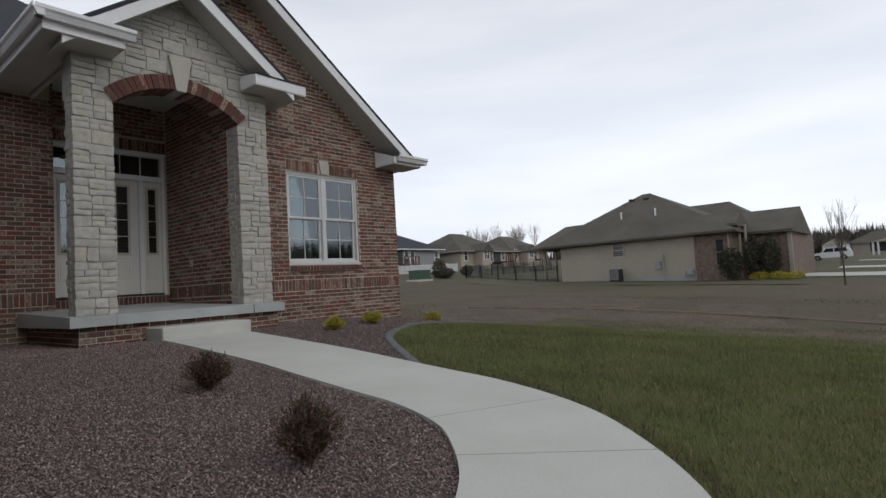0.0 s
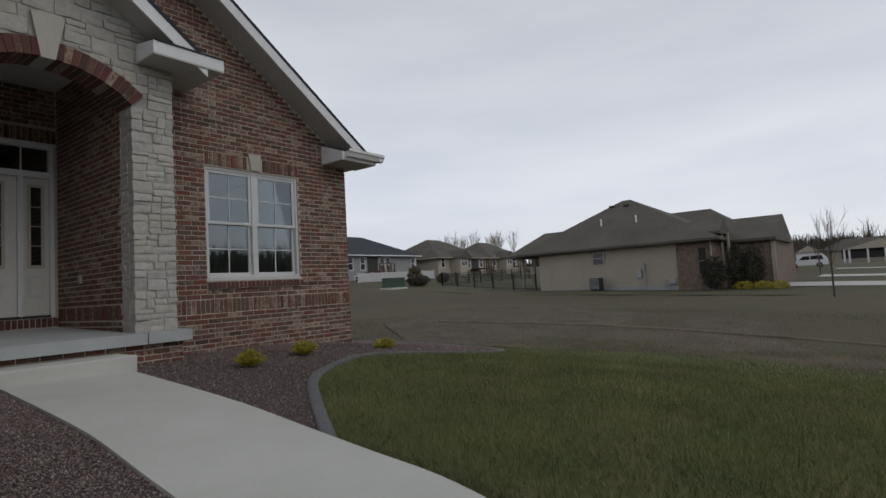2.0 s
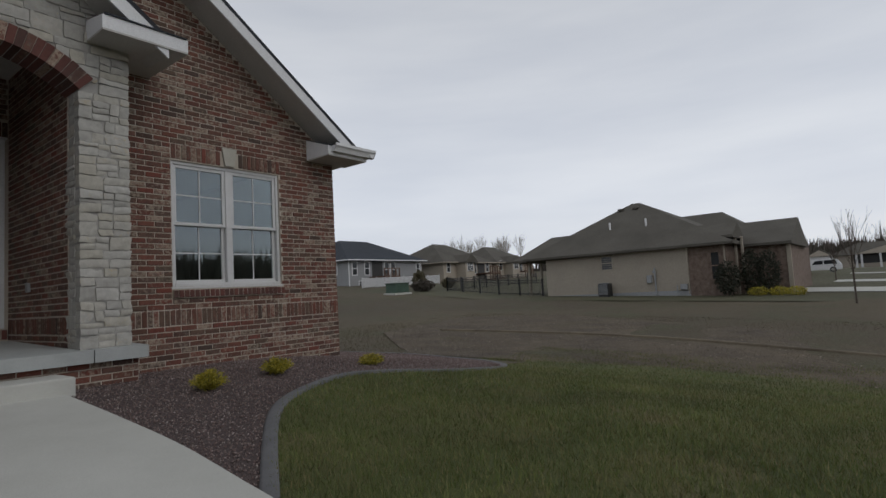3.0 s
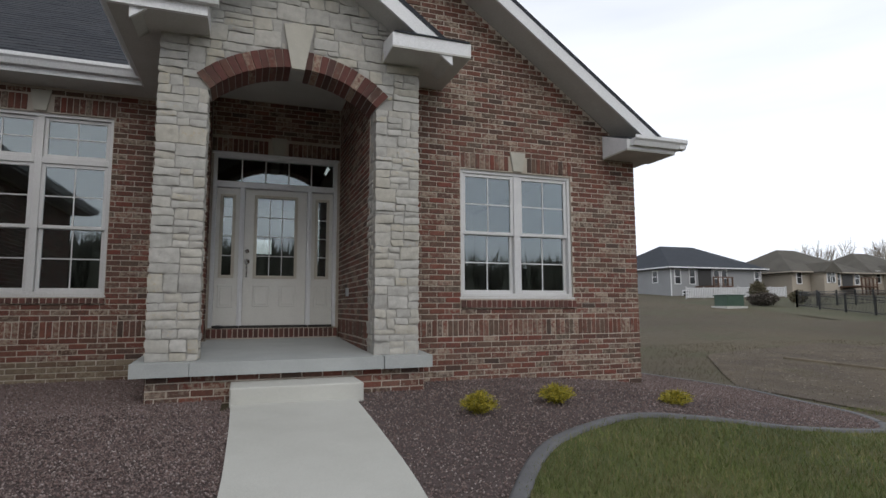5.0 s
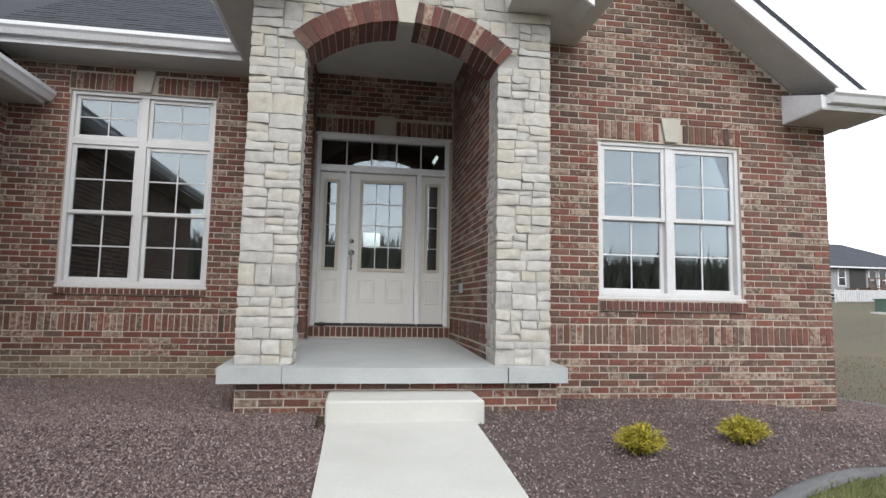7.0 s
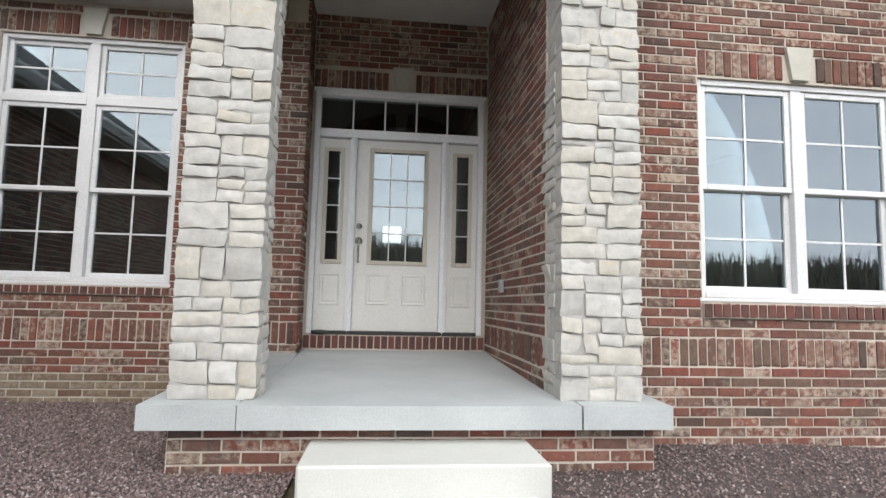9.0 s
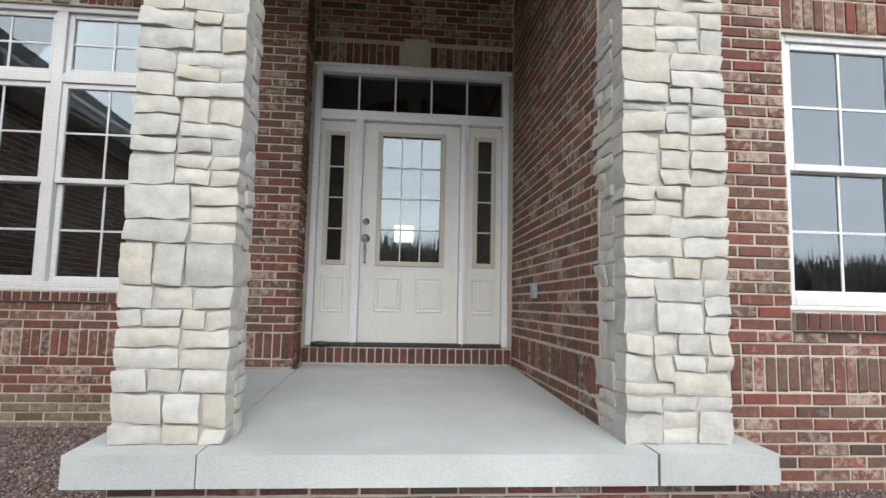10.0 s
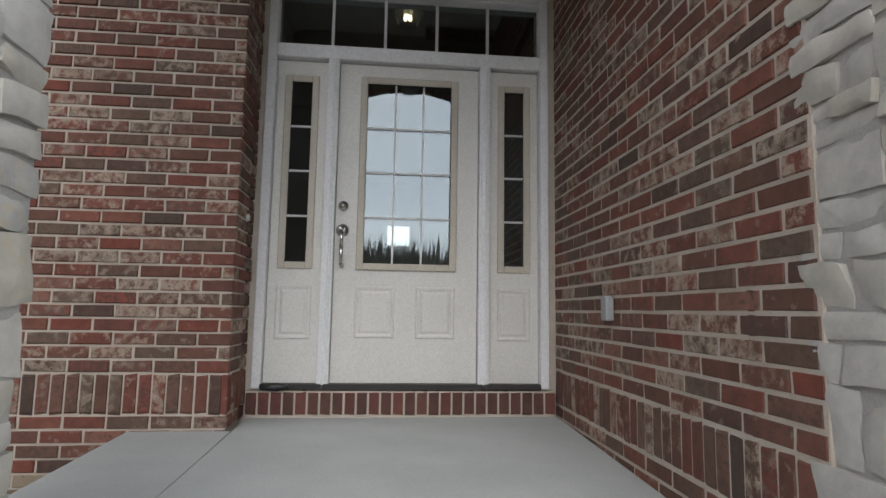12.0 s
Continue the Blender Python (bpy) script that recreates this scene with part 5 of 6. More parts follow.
for x in (39.2, 41.0, 43.0):
    part("patio_post", boxes(((x, 21.9, 0.4), (x + 0.16, 22.06, ZA))), M_TAN, ta)
part("patio_wall", boxes(((40.5, 19.9, 0.3), (48, 20.1, ZA))), M_DECK, ta)
for y in (16.0, 13.5):
    bm = rod(bmesh.new(), (40.4, y, 4.55), (40.4, y, 5.25), 0.06, 0.06, 8)
    rod(bm, (40.4, y, 5.18), (40.4, y, 5.3), 0.08, 0.06, 8)
    part("roof_pipe", bm, M_WHITE, ta, "white plastic vent pipe")
for y in (14.8, 15.9):
    part("ridge_vent", boxes(((42.9, y, 6.35), (43.3, y + 0.4, 6.5)), bevel=0.03), M_BROWNROOF, ta)
part("garage_corner", boxes(((40.5, 5.38, -0.4), (40.66, 5.5, ZA - 0.2)), ((40.5, 5.5, -0.4), (40.58, 5.6, ZA - 0.2))), M_TAN, ta)

ac = thing("air_conditioner", "dark square air conditioner beside the siding", "air conditioner", (37.2, 15.4, 0.35))
part("case", boxes(((36.9, 15.05, 0.2), (37.6, 15.75, 1.1)), bevel=0.04), M_BLACK, ac)
bm = bmesh.new()
for k in range(9):
    box(bm, (36.88, 15.1, 0.4 + k * 0.075), (36.9, 15.7, 0.43 + k * 0.075))
part("grille", bm, M_GREY, ac)
part("fan_guard", rod(bmesh.new(), (37.25, 15.4, 1.1), (37.25, 15.4, 1.13), 0.3, 0.28, 20), M_GREY, ac)
meter = thing("utility_meter", "grey electric meter and conduit on the siding", "meter", (37.9, 12.7, 0.3))
part("cabinet", boxes(((37.8, 12.6, 0.95), (37.97, 12.9, 1.45)), bevel=0.02), M_GREY, meter)
part("conduit", rod(bmesh.new(), (37.9, 12.4, 0.0), (37.9, 12.4, 1.9), 0.05, 0.05, 8), M_GREY, meter)
part("dial", rod(bmesh.new(), (37.8, 12.4, 1.65), (37.7, 12.4, 1.65), 0.1, 0.09, 14), M_GREY, meter)
gas = thing("gas_meter", "small grey gas meter with pipes by the wall", "meter", (37.8, 10.7, 0.25))
part("body", boxes(((37.65, 10.5, 0.45), (37.9, 10.9, 0.8)), bevel=0.04), M_GREY, gas)
part("pipe", rod(bmesh.new(), (37.78, 11.1, 0.2), (37.78, 11.1, 0.75), 0.03, 0.03, 8), M_GREY, gas)


def far_house(label, x0, x1, y0, y1, ze, zr, ridge, wall_m, roof_m, windows, deck, bump_out, side_windows=()):
    """A one-storey house seen from its garden side, which faces -y."""
    zb = ground_z((x0 + x1) / 2, y0)
    h = thing("house", label, "house", ((x0 + x1) / 2, (y0 + y1) / 2, zb), "houses behind the lot")
    part("wall", boxes(((x0, y0, zb - 0.8), (x1, y1, ze - 0.1))), wall_m, h)
    part("roof", hip_roof(x0 - 0.6, x1 + 0.6, y0 - 0.6, y1 + 0.6, ze, zr, ridge), roof_m, h)
    part("fascia", boxes(((x0 - 0.62, y0 - 0.66, ze - 0.1), (x1 + 0.62, y0 - 0.6, ze + 0.03)), ((x0 - 0.66, y0 - 0.6, ze - 0.1), (x0 - 0.6, y1 + 0.6, ze + 0.03))), M_WHITE if wall_m is M_BLUEGREY else wall_m, h)
    for u, w, z, hh in windows:
        face_window(h, "y", x0 + u, zb + z, w, hh, y0)
    for u, w, z, hh in side_windows:
        face_window(h, "x", y0 + u, zb + z, w, hh, x0)
    for q in (x0, x1 - 0.12):
        part("corner_board", boxes(((q, y0 - 0.03, zb - 0.5), (q + 0.12, y0, ze - 0.1))), M_WHITE if wall_m is M_BLUEGREY else M_TAN, h)
    d0, d1 = deck
    # flat dark panel on the wall, stands in for the shade of a porch recess
    part("recess_shade", boxes(((x0 + d0, y0 - 0.04, zb + 0.6), (x0 + d1, y0 - 0.01, ze - 0.15))), M_DARK, h)
    dk = part("deck", boxes(((x0 + d0 - 0.5, y0 - 2.6, zb + 0.75), (x0 + d1 + 0.4, y0, zb + 0.92))), M_DECK, h, "brown stained wooden deck")
    for k in range(5):
        q = x0 + d0 - 0.5 + k * (d1 - d0 + 0.78) / 4
        part("post", boxes(((q, y0 - 2.6, zb - 0.8), (q + 0.12, y0 - 2.48, zb + 1.85))), M_DECK, dk)
    part("railing", boxes(((x0 + d0 - 0.5, y0 - 2.62, zb + 1.75), (x0 + d1 + 0.4, y0 - 2.5, zb + 1.85)), ((x0 + d0 - 0.5, y0 - 2.6, zb + 1.05), (x0 + d1 + 0.4, y0 - 2.54, zb + 1.12))), M_DECK, dk)
    bm = bmesh.new()
    for k in range(5):
        box(bm, (x0 + d1 + 0.4 + k * 0.3, y0 - 2.5, zb + 0.7 - k * 0.2), (x0 + d1 + 0.72 + k * 0.3, y0 - 1.4, zb + 0.76 - k * 0.2))
    part("stair", bm, M_DECK, dk)
    if bump_out:
        u0, u1 = bump_out
        part("bay", boxes(((x0 + u0, y0 - 1.6, zb - 0.8), (x0 + u1, y0, ze - 0.1))), wall_m, h)
        part("bay_roof", prism_xz([(x0 + u0 - 0.3, ze - 0.15), (x0 + u0 - 0.3, ze), ((2 * x0 + u0 + u1) / 2, ze + 1.1), (x0 + u1 + 0.3, ze), (x0 + u1 + 0.3, ze - 0.15)], y0 - 2.0, y0 + 3), roof_m, h)
        face_window(h, "y", x0 + u0 + 0.5, zb + 1.3, 0.7, 1.4, y0 - 1.6)
        face_window(h, "y", x0 + u1 - 1.2, zb + 1.3, 0.7, 1.4, y0 - 1.6)
    return h


far_house("grey-sided house with slate blue hip roof and white trim", 46.6, 59.6, 50, 62, 5.5, 8.5, [(50.6, 56), (55.5, 56)], M_BLUEGREY, M_BLUEROOF,
          [(0.6, 0.7, 1.2, 1.5), (2.6, 0.7, 1.2, 1.5), (6.0, 0.7, 0.9, 1.8), (7.1, 0.7, 0.9, 1.8), (12.0, 0.6, 1.2, 1.4), (1.6, 0.9, -0.2, 0.6)], (3.8, 5.6), None, [(2.0, 0.7, 1.4, 1.2)])
far_house("tan-sided house with brown hip roof and rear deck", 62.5, 74.5, 48.5, 59, 5.2, 8.3, [(66.5, 53.5), (69.5, 53.5)], M_TAN, M_BROWNROOF,
          [(0.8, 0.7, 1.2, 1.4), (5.6, 0.8, 1.0, 1.6), (7.0, 0.8, 1.0, 1.6), (10.4, 0.7, 1.2, 1.4)], (8.2, 10.0), (3.0, 5.2))
far_house("tan-sided house with brown hip roof, further along", 77.5, 89, 49.5, 60, 5.3, 8.4, [(81.5, 54.5), (84.5, 54.5)], M_TAN, M_BROWNROOF,
          [(0.8, 0.7, 1.2, 1.4), (7.0, 0.8, 1.0, 1.6), (10, 0.7, 1.2, 1.4)], (5.0, 6.8), (2.2, 4.4))
eh = thing("house", "brown brick house glimpsed beyond the tan one", "house", (80, 14, 0.6))
part("wall", boxes(((74, 9.6, -0.5), (86, 20, 3.4))), M_FARBRICK, eh)
part("roof", hip_roof(73.4, 86.6, 9.0, 20.6, 3.5, 6.6, [(79, 12), (81, 16)]), M_BROWNROOF, eh)
part("entry_column", boxes(((73.6, 9.1, -0.5), (73.9, 9.4, 3.4))), M_TAN, eh)


def fence(label, a, b, n, high, post_m, rails, picket):
    """A fence of posts and panels from a to b on the ground."""
    a, b = Vector(a), Vector(b)
    ob = thing("fence", label, "fence", (a.x, a.y, ground_z(a.x, a.y)))
    d = (b - a).normalized()
    s = Vector((-d.y, d.x))
    for i in range(n + 1):
        p = a.lerp(b, i / n)
        z = ground_z(p.x, p.y)
        part("post", boxes(((p.x - 0.05, p.y - 0.05, z - 0.2), (p.x + 0.05, p.y + 0.05, z + high + 0.08)), bevel=0.01), post_m, ob)
        if i < n:
            q = a.lerp(b, (i + 1) / n)
            zq = ground_z(q.x, q.y)
            bm = bmesh.new()
            for f in rails:
                rod(bm, (p.x, p.y, z + high * f), (q.x, q.y, zq + high * f), 0.025, 0.025, 4)
            k = int((q - p).length / picket[0])
            for j in range(1, k):
                r = p.lerp(q, j / k)
                zr = z + (zq - z) * j / k
                w = picket[1]
                box(bm, (r.x - w, r.y - w * 0.6, zr + 0.05), (r.x + w, r.y + w * 0.6, zr + high * rails[0]))
            part("panel", bm, post_m, ob)
    return ob


fence("black metal picket fence round a back yard", (38.2, 20.4), (42.8, 32.6), 5, 1.15, M_BLACK, (0.97, 0.8, 0.1), (0.12, 0.008))
fence("black metal picket fence round a back yard", (42.8, 32.6), (62.0, 34.0), 8, 1.15, M_BLACK, (0.97, 0.8, 0.1), (0.14, 0.008))
fence("white vinyl picket fence behind the grey house", (43.5, 44.5), (56.5, 44.5), 6, 1.05, M_VINYL, (0.95, 0.2), (0.2, 0.06))
fence("white vinyl picket fence behind the grey house", (33.0, 41.5), (36.0, 43.5), 2, 1.05, M_VINYL, (0.95, 0.2), (0.2, 0.06))
M_GREENBOX = plain("green enamel", (0.035, 0.075, 0.05), (0.05, 0.095, 0.065), 2, 30, 0.5)
ub = thing("utility_box", "green steel utility transformer box on a pad", "utility box", (37.0, 33.4, ground_z(37.0, 33.4)))
uz = ground_z(37.0, 33.4)
part("pad", boxes(((36.0, 32.7, uz - 0.1), (38.0, 34.1, uz + 0.1))), M_CONC, ub)
part("cabinet", boxes(((36.2, 32.8, uz + 0.1), (37.8, 34.0, uz + 0.85)), bevel=0.03), M_GREENBOX, ub)
part("lid", boxes(((36.15, 32.75, uz + 0.85), (37.85, 34.05, uz + 0.93)), bevel=0.02), M_GREENBOX, ub)


def crown(bm_v, rg, c, r, h, n, size):
    for _ in range(n):
        d = Vector(rg.normal(0, 1, 3)).normalized() * rg.uniform(0.3, 1.0) ** 0.5
        p = Vector((c[0] + d.x * r, c[1] + d.y * r, c[2] + d.z * h))
        a, b = Vector(rg.normal(0, 1, 3)).normalized() * size * rg.uniform(0.4, 1.2), Vector(rg.normal(0, 1, 3)).normalized() * size * 0.35
        bm_v += [p - b, p + b, p + a]


def leaf_mesh(name, V, material, parent=None):
    me = bpy.data.meshes.new(name)
    me.from_pydata([tuple(v) for v in V], [], [(i, i + 1, i + 2) for i in range(0, len(V), 3)])
    me.materials.append(material)
    ob = new(name, me)
    if parent is not None:
        ob.parent = parent
        ob.matrix_parent_inverse = parent.matrix_basis.inverted()
    return ob


rg = np.random.default_rng(11)
for x, y, r, h in ((37.3, 8.2, 0.7, 1.0), (38.6, 7.2, 0.6, 1.35), (38.9, 6.4, 0.65, 1.3)):
    z = ground_z(x, y)
    ob = thing("evergreen", "dark rounded evergreen shrub against brick", "shrub", (x, y, z), "foundation shrubs")
    V = []
    crown(V, rg, (x, y, z + h), r, h, 1500, 0.16)
    part("trunk", rod(bmesh.new(), (x, y, z - 0.1), (x, y, z + h), 0.05, 0.02, 6), M_BARK, ob)
    leaf_mesh("crown", V, M_EVERGREEN, ob)
for x, y in ((38.2, 6.9), (38.4, 5.9), (38.5, 5.1)):
    z = ground_z(x, y)
    ob = thing("ground_cover", "low yellow ornamental shrub beside the driveway", "shrub", (x, y, z), "yellow shrubs")
    V = []
    crown(V, rg, (x, y, z + 0.2), 0.55, 0.28, 700, 0.1)
    part("stem", rod(bmesh.new(), (x, y, z - 0.05), (x, y, z + 0.25), 0.03, 0.01, 5), M_BARK, ob)
    leaf_mesh("crown", V, M_GOLD, ob)
for x, y, r, h, m in ((41.5, 34.4, 1.1, 0.5, M_DRYCROWN), (44.6, 37.5, 0.7, 0.9, M_STRAW), (47.6, 36.2, 0.7, 0.5, M_STRAW)):
    z = ground_z(x, y)
    ob = thing("bush", "dry winter bush near the back yard fence", "shrub", (x, y, z), "winter bushes")
    V = []
    crown(V, rg, (x, y, z + h), r, h, 1600, 0.22)
    part("stem", rod(bmesh.new(), (x, y, z - 0.05), (x, y, z + h), 0.04, 0.01, 5), M_BARK, ob)
    leaf_mesh("crown", V, m, ob)


def limb(bm, rg, p, d, length, r, depth):
    q = p + d * length
    rod(bm, p, q, r * 0.7, r * 0.45, 4)
    if depth == 0:
        return
    for _ in range(3 if depth > 1 else 4):
        k = rg.uniform(0.45, 1.0)
        dd = (d + Vector(rg.normal(0, 0.26, 3)) + Vector((0, 0, 0.2))).normalized()
        limb(bm, rg, p + d * (length * k), dd, length * rg.uniform(0.5, 0.75), r * 0.55, depth - 1)


M_FARBARK = plain("pale distant twigs", (0.19, 0.165, 0.135), (0.27, 0.24, 0.20), 1.0, 8, 0.95)


def bare_tree(name, label, x, y, high, seed, r=0.06, group="bare trees", bark=None):
    z = ground_z(x, y)
    rg = np.random.default_rng(seed)
    ob = thing(name, label, "tree", (x, y, z), group)
    part("trunk", rod(bmesh.new(), (x, y, z - 0.1), (x, y, z + high * 0.5), r, r * 0.75, 8), bark or M_BARK, ob)
    bm = bmesh.new()
    for k in range(9):
        a = k * 2.4
        limb(bm, rg, Vector((x, y, z + high * (0.3 + 0.022 * k))), Vector((math.cos(a) * 0.32, math.sin(a) * 0.32, 0.95)).normalized(), high * rg.uniform(0.26, 0.36), r * 0.42, 2)
    limb(bm, rg, Vector((x, y, z + high * 0.5)), Vector((0, 0, 1)), high * 0.3, r * 0.7, 2)
    part("crown", bm, bark or M_BARK, ob)
    return ob


bare_tree("tree", "young bare street tree in a mulch ring", 31.5, 2.25, 3.85, 3, 0.042)
bare_tree("tree", "small bare sapling by a far driveway", 62.0, 4.6, 3.2, 4, 0.05)
bare_tree("tree", "bare spreading tree rising over the far woods", 228.0, 1.0, 13.5, 6, 0.3)
for k, (x, y, hh) in enumerate(((104, 76, 8.2), (108, 77, 7.6), (112, 76, 8.8), (115, 73, 7.9), (119, 75, 8.4), (110, 68, 8.4), (123, 76, 8.6), (127, 74, 9.2), (98, 74, 7.4), (101, 71, 7.0))):
    bare_tree("tree", "pale bare winter tree behind the far houses", x, y, hh, 20 + k, 0.14, bark=M_FARBARK)


def woods(name, label, spots, rg, low, high, material):
    """Far bare woods: upright twigs in uneven clumps over each spot."""
    V = []
    for x, y in spots:
        z = ground_z(x, y)
        top = rg.uniform(low, high)
        for _ in range(60):
            px, py = x + rg.normal(0, 2.8), y + rg.normal(0, 2.8)
            b = z + rg.uniform(0, top * 0.75)
            t = b + rg.uniform(0.15, 0.5) * top
            w = rg.uniform(0.06, 0.3)
            a = rg.uniform(0, 3.14)
            ox, oy = math.cos(a) * w, math.sin(a) * w
            V += [Vector((px - ox, py - oy, b)), Vector((px + ox, py + oy, b)), Vector((px + rg.normal(0, 0.8), py + rg.normal(0, 0.8), min(t, z + top * 1.05)))]
        for _ in range(26):
            px, py = x + rg.normal(0, 2.6), y + rg.normal(0, 2.6)
            a, w = rg.uniform(0, 3.14), rg.uniform(0.7, 1.7)
            ox, oy = math.cos(a) * w, math.sin(a) * w
            b = z + rg.uniform(0, 0.35) * top
            V += [Vector((px - ox, py - oy, b)), Vector((px + ox, py + oy, b)), Vector((px + rg.normal(0, 0.8), py + rg.normal(0, 0.8), z + top * rg.uniform(0.55, 0.85)))]
    ob = leaf_mesh(name, V, material)
    return tagged(ob, label, "woods", "", "stuff")


rg = np.random.default_rng(21)
woods("woods", "distant dark bare winter woods on the horizon", [(rg.uniform(230, 300), rg.uniform(-230, 130)) for _ in range(900)], rg, 8.5, 12.0, M_DRYCROWN)
woods("woods", "bare winter woods across the street", [(rg.uniform(-120, 120), rg.uniform(-82, -62)) for _ in range(1100)], rg, 10.0, 12.5, plain("pale winter twigs", (0.17, 0.165, 0.125), (0.24, 0.225, 0.18), 0.4, 8, 0.95))

# the white-fronted house far down the street
wx, wz = 205.0, 2.5
wh = thing("house", "far house with white garage front and porch columns", "house", (wx, 0, wz))
part("wall", boxes(((wx, -22, wz - 1.4), (wx + 12, 12.6, wz + 2.7))), M_TAN, wh)
part("garage", boxes(((wx - 5, 12.6, wz - 1.4), (wx + 8, 19.1, wz + 2.7))), M_VINYL, wh, "white garage block")
for y in (12.9, 16.1):
    part("garage_door", boxes(((wx - 5.08, y, wz - 0.6), (wx - 5.0, y + 2.7, wz + 1.9))), M_WHITE, wh)
part("roof", hip_roof(wx - 0.8, wx + 13, -23, 14.0, wz + 2.7, wz + 6.2, [(wx + 6, -14), (wx + 6, 7)]), M_BROWNROOF, wh)
part("roof", prism_yz([(11.9, wz + 2.7), (15.85, wz + 4.9), (19.8, wz + 2.7)], wx - 5.6, wx + 6), M_BROWNROOF, wh)
part("gable", prism_yz([(12.6, wz + 2.72), (15.85, wz + 4.55), (19.1, wz + 2.72)], wx - 5.75, wx - 5.62), M_TAN, wh, "tan gable over the garage")
part("porch_gable", prism_yz([(-10.5, wz + 2.7), (-1.5, wz + 5.2), (7.5, wz + 2.7)], wx - 3.0, wx + 4), M_TAN, wh)
# thin dark sheet before the wall paints the shade under the porch
part("porch_shade", boxes(((wx - 0.06, -9, wz), (wx - 0.02, 8.0, wz + 2.6))), M_DARK, wh)
for y in (7.0, 5.8, 1.5, -2.5, -7.5):
    part("column", boxes(((wx - 2.8, y, wz - 1.4), (wx - 2.3, y + 0.5, wz + 2.7))), M_VINYL, wh)

# driveways and the street
sheet("driveway_1", [(41.2, 5.4), (47, 5.4), (47, -24), (41.2, -24)], 0.02, M_CONC, 4, "pale concrete driveway", "driveway")
sheet("driveway_2", [(57, 4.5), (62, 4.5), (62, -24), (57, -24)], 0.02, M_CONC, 4, "pale concrete driveway", "driveway")
sheet("driveway_3", [(84, 4.5), (88, 4.5), (88, -24), (84, -24)], 0.02, M_CONC, 6, "pale concrete driveway", "driveway")
sheet("road", [(-150, -24), (128, -24), (128, 0), (140, 0), (140, -32), (-150, -32)], 0.01, M_CONC, 8, "pale concrete street", "road")
sheet("yard_grass", [(33, -20), (33, 9), (34, 22.4), (37, 30), (38, 40), (60, 44), (95, 46), (128, 44), (128, -20)], -0.02, M_YARD, 4, "short dormant yard grass round the houses", "grass")
# low strip along the edge of the bare soil, its shade put into a dark colour
SOIL_EDGE = curve([(17.2, 13.0), (17.7, 9.0), (17.6, 6.2), (17.0, 3.7), (16.0, 0.8), (14.4, -3.5)], 30)
tagged(part("soil_edge_strip", strip(SOIL_EDGE, 0.13, 0.07, -0.03), plain("straw roll", (0.10, 0.08, 0.055), (0.21, 0.175, 0.12), 1.3, 60, 0.95, 0.6), smooth=True), "long thin low strip on bare soil, coloured dark like a shaded edge", "straw roll")

# white car by the far driveway
def parked_car(x, y, turn):
    z = ground_z(x, y) + 0.02
    ob = thing("car", "white sport utility car parked across a driveway", "car", (x, y, z))
    M_CAR = plain("white car paint", (0.72, 0.72, 0.73), (0.76, 0.76, 0.77), 1, 20, 0.25, 0.0)
    L = 2.4
    m = pose(x, y, z, 0, 0, turn)
    bm = bmesh.new()
    prism(bm, [(-L, 0.35), (L, 0.35), (L, 0.75), (L - 0.2, 0.95), (1.0, 1.05), (0.45, 1.65), (-1.9, 1.7), (-L, 1.0)], lambda u, v: m @ Vector((u, -0.9, v)), lambda u, v: m @ Vector((u, 0.9, v)))
    part("body", bm, M_CAR, ob)
    for s in (-0.905, 0.905):
        for poly in ([(0.85, 1.08), (0.4, 1.55), (-0.4, 1.58), (-0.4, 1.08)], [(-0.5, 1.08), (-0.5, 1.58), (-1.75, 1.6), (-1.95, 1.08)]):
            bm = bmesh.new()
            prism(bm, poly, lambda u, v: m @ Vector((u, s, v)), lambda u, v: m @ Vector((u, s * 0.99, v)))
            part("side_window", bm, M_DARKGLASS, ob, "dark tinted glass")
    for u in (-1.45, 1.45):
        for s in (-0.8, 0.8):
            w = part("wheel", rod(bmesh.new(), m @ Vector((u, s - 0.12, 0.36)), m @ Vector((u, s + 0.12, 0.36)), 0.36, 0.36, 18), M_BLACK, ob)
            part("rim", rod(bmesh.new(), m @ Vector((u, s - 0.13, 0.36)), m @ Vector((u, s + 0.13, 0.36)), 0.21, 0.21, 14), M_NICKEL, w)


parked_car(92.0, 7.9, 90)

# shingle courses on the slope over the tall window
rnd = random.Random(9)
bm = bmesh.new()
run, rise = 4.98, 3.556
for k in range(41):
    f0, f1 = k / 41, min(1.0, (k + 1.25) / 41)
    x = -0.6
    while x < 2.15:
        w = rnd.uniform(0.16, 0.34)
        e, t = min(2.18, x + w), rnd.uniform(0.006, 0.014)
        a = [Vector((q, 9.62 + run * f, 4.36 + rise * f + h)) for q, f, h in ((x, f0, t + 0.004), (e - 0.004, f0, t + 0.004), (e - 0.004, f1, 0.003), (x, f1, 0.003))]
        solid(bm, a, [p - Vector((0, 0, 0.02)) for p in a])
        x = e
ob = part("shingle_courses", bm, M_ROOF, bpy.data.objects["roof_3"], "overlapping charcoal shingle courses")
ob["kind"] = "stuff"

# ---------------------------------------------------------------- bricks of the walls
front = lambda y: (lambda u, z: ((u, y, z), (0, -1, 0)))
WLINT, WSILL = (WIN_R[0] - 0.0, WIN_R[1] + 0.02), (WIN_R[0] - 0.01, WIN_R[1] + 0.03)
LZ0, LZ1 = BAND1 + 28 * CH, BAND1 + 31 * CH


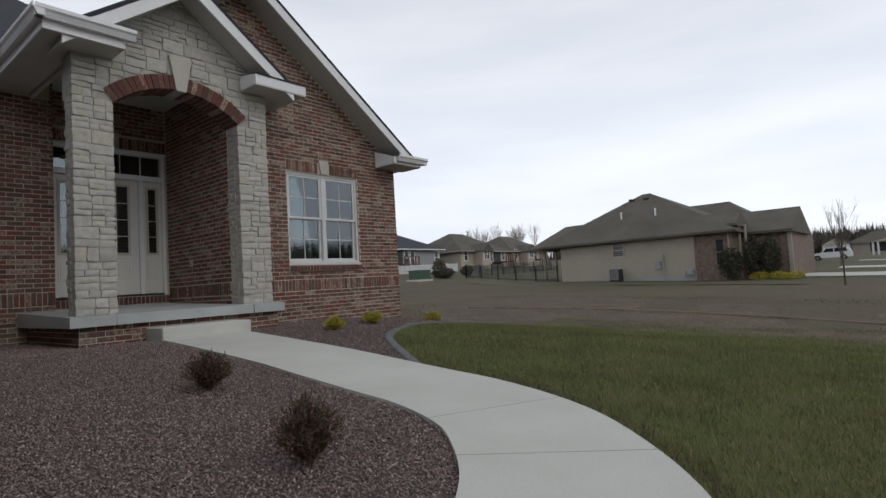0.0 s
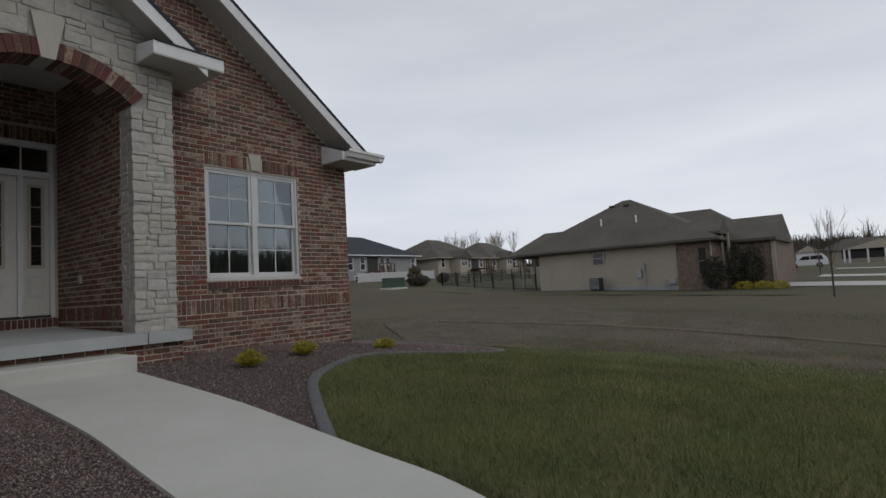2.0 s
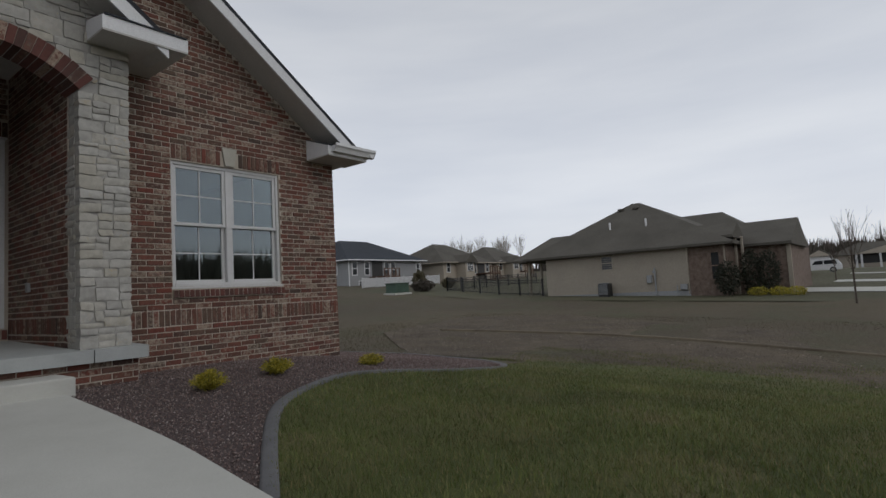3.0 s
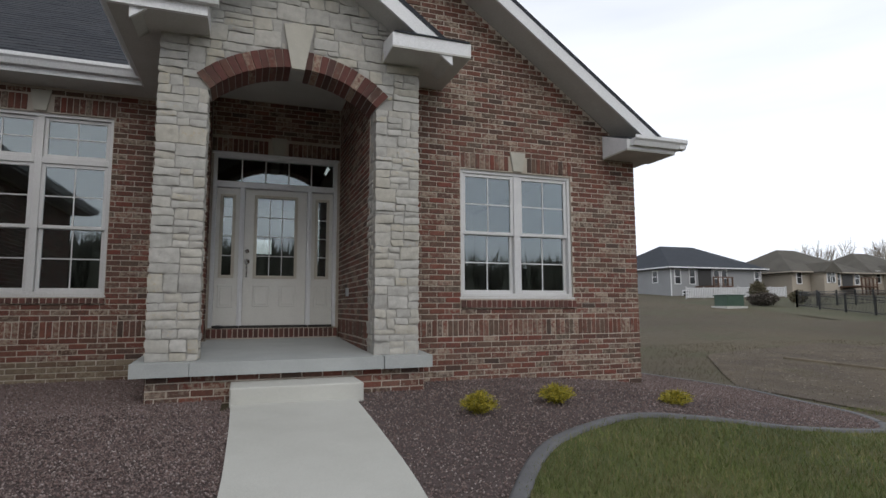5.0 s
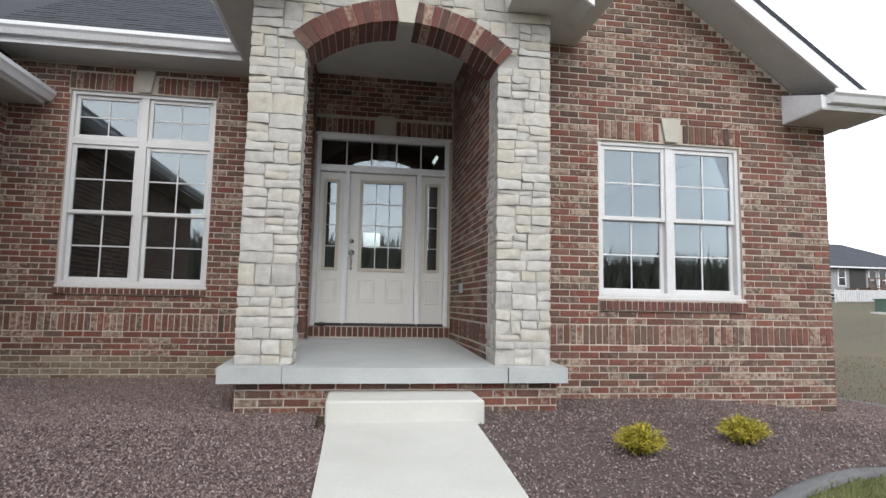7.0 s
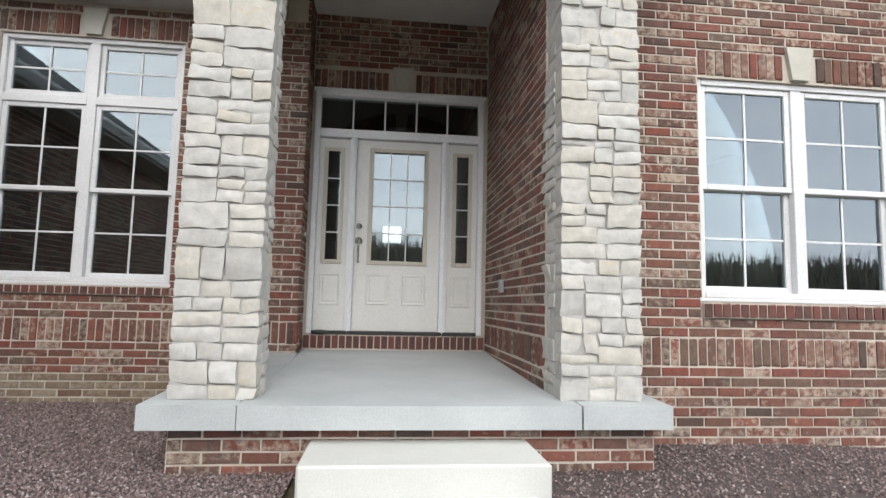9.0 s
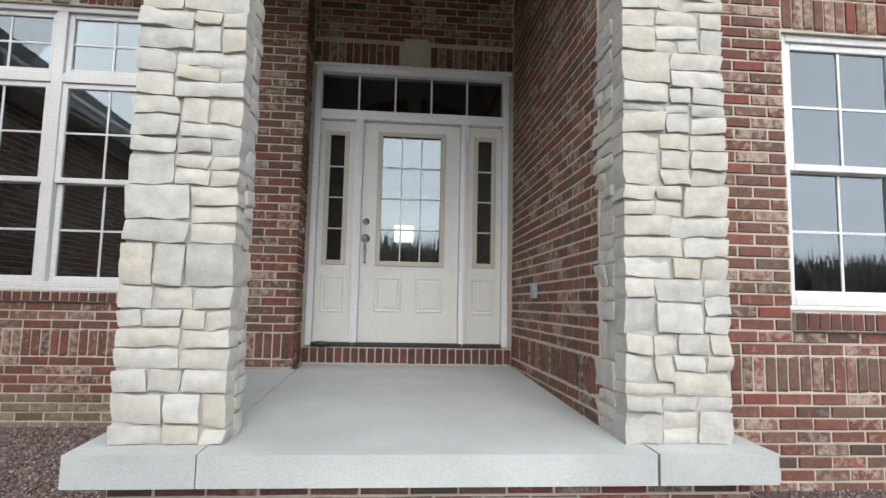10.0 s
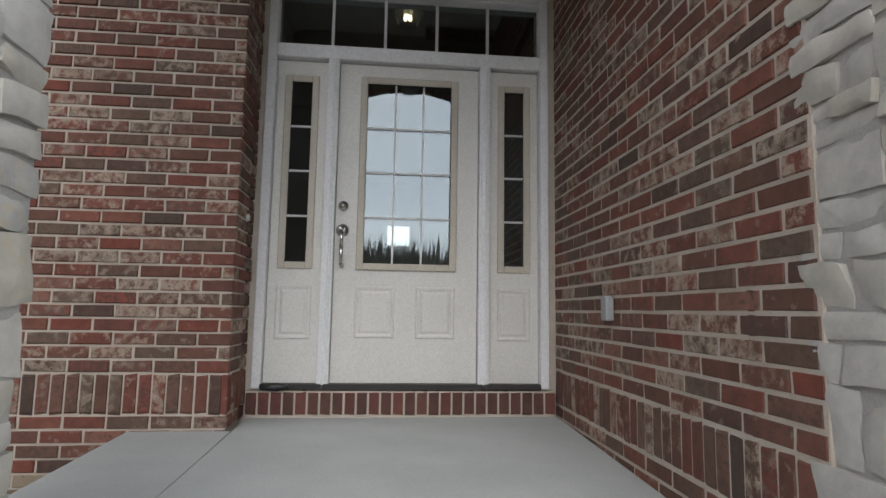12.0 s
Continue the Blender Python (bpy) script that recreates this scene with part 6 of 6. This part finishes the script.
def front_spans(z):
    reach = 9.0 - (z + 0.28 - RAKE_Z) / SLOPE
    hi = min(CORNER_X, reach)
    lo = SIDE_X if z < 4.25 else max(4.1, APEX_X - (RAKE_Z + SLOPE * (9.0 - APEX_X) - 0.28 - z) / SLOPE)
    if hi < lo + 0.05:
        return []
    holes = []
    if 1.253 < z < LZ0:
        holes.append((WIN_R[0], WIN_R[1]))
    if 1.253 < z < 1.37:
        holes.append(WSILL)
    if LZ0 < z < LZ1:
        holes.append(WLINT)
    return free_spans(lo, hi, holes)


near_front = lambda r: 5.4 < r[0] and r[3] < 1.9
lay(wall_front, bond(front_spans, -0.05, 6.2), front(WR_Y), near_front)
lay(wall_front, soldiers(*WLINT, LZ0, LZ1, (WIN_R[0] + 0.72, WIN_R[0] + 0.98)), front(WR_Y - 0.004))
lay(wall_front, soldiers(*WSILL, 1.253, 1.368), front(WR_Y - 0.035), material=M_ROWLOCK, depth=0.08)
part("sill_mortar", boxes(((WSILL[0] + 0.004, WR_Y - 0.025, 1.256), (WSILL[1] - 0.004, WR_Y + 0.008, 1.362))), M_MORTAR, wall_front)
keystone(wall_front, (WIN_R[0] + WIN_R[1]) / 2, LZ0 + 0.004, LZ1 + 0.05, 0.14, 0.23, WR_Y)

LL0, LL1 = WIN_L[3] + 0.012, WIN_L[3] + 0.227


def left_spans(z):
    holes = []
    if 1.3245 < z < LL0:
        holes.append((WIN_L[0], WIN_L[1]))
    if 1.3245 < z < 1.43:
        holes.append((WIN_L[0] - 0.02, WIN_L[1] + 0.02))
    if LL0 - 0.03 < z < LL1:
        holes.append((WIN_L[0] - 0.02, WIN_L[1] + 0.02))
    return free_spans(-0.6, STUB_X, holes)


lay(wall_left, bond(left_spans, 0.6, 4.14), front(WL_Y), lambda r: r[0] > 1.7 or r[3] < 1.3)
lay(wall_left, soldiers(WIN_L[0] - 0.02, WIN_L[1] + 0.02, LL0, LL1, (0.8, 1.04)), front(WL_Y - 0.003))
lay(wall_left, soldiers(WIN_L[0] - 0.02, WIN_L[1] + 0.02, 1.3245, 1.408), front(WL_Y - 0.035), material=M_ROWLOCK, depth=0.08)
part("sill_mortar", boxes(((WIN_L[0] - 0.015, WL_Y - 0.025, 1.328), (WIN_L[1] + 0.015, WL_Y + 0.008, 1.405))), M_MORTAR, wall_left)
keystone(wall_left, (WIN_L[0] + WIN_L[1]) / 2, LL0 + 0.004, LL1 + 0.06, 0.14, 0.23, WL_Y)
lay(wall_left, bond(lambda z: [(-0.6, 2.62)], 0.1, 0.61), front(WL_Y), material=M_MUDBRICK)
# return beside the door and the wall over it
lay(wall_left, bond(lambda z: [(WL_Y, DOOR_Y)], 0.82, 4.4), lambda u, z: ((STUB_X, u, z), (1, 0, 0)))
DL0, DL1 = DOOR[3] + 0.022, DOOR[3] + 0.24
lay(wall_door, bond(lambda z: [(STUB_X, SIDE_X)], DL1 - 0.02, 4.42, False), front(DOOR_Y))
lay(wall_door, soldiers(STUB_X, SIDE_X, DL0, DL1, (3.79, 4.03)), front(DOOR_Y - 0.003))
lay(wall_door, soldiers(STUB_X + 0.01, SIDE_X - 0.01, 0.83, DOOR[2] - 0.006), front(DOOR_Y - 0.05), material=M_ROWLOCK, depth=0.1)
part("sill_mortar", boxes(((STUB_X + 0.012, DOOR_Y - 0.04, 0.81), (SIDE_X - 0.012, DOOR_Y + 0.008, DOOR[2] - 0.01))), M_MORTAR, wall_door)
keystone(wall_door, 3.91, DL0 + 0.004, DL1 + 0.05, 0.14, 0.23, DOOR_Y)
# side wall of the porch
lay(wall_porch, [(-b, -a, c, d) for a, b, c, d in bond(lambda z: [(PIL[5] - 0.06, DOOR_Y)], 0.745, 4.42)], lambda u, z: ((SIDE_X + 0.0035, -u, z), (-1, 0, 0)), lambda r: r[3] < 2.6, jitter=0.0012)
# porch base
lay(porch_base, bond(lambda z: [(2.6, 5.42)], 0.0, SLAB_LOW, False), front(7.892))
lay(porch_base, bond(lambda z: [(7.9, WR_Y)], 0.0, SLAB_LOW, False), lambda u, z: ((5.428, u, z), (1, 0, 0)))
lay(porch_base, [(-b, -a, c, d) for a, b, c, d in bond(lambda z: [(7.9, WL_Y)], 0.0, SLAB_LOW, False)], lambda u, z: ((2.592, -u, z), (-1, 0, 0)))
# east corner
lay(wall_east, bond(lambda z: [(WR_Y, 9.4)], -0.2, 3.44), lambda u, z: ((CORNER_X, u, z), (1, 0, 0)), lambda r: False)
# garage wing, seen in the window panes
lay(wall_wing, bond(lambda z: [(2.8, WL_Y)], -0.2, 3.58), lambda u, z: ((-0.592, u, z), (1, 0, 0)), lambda r: False)
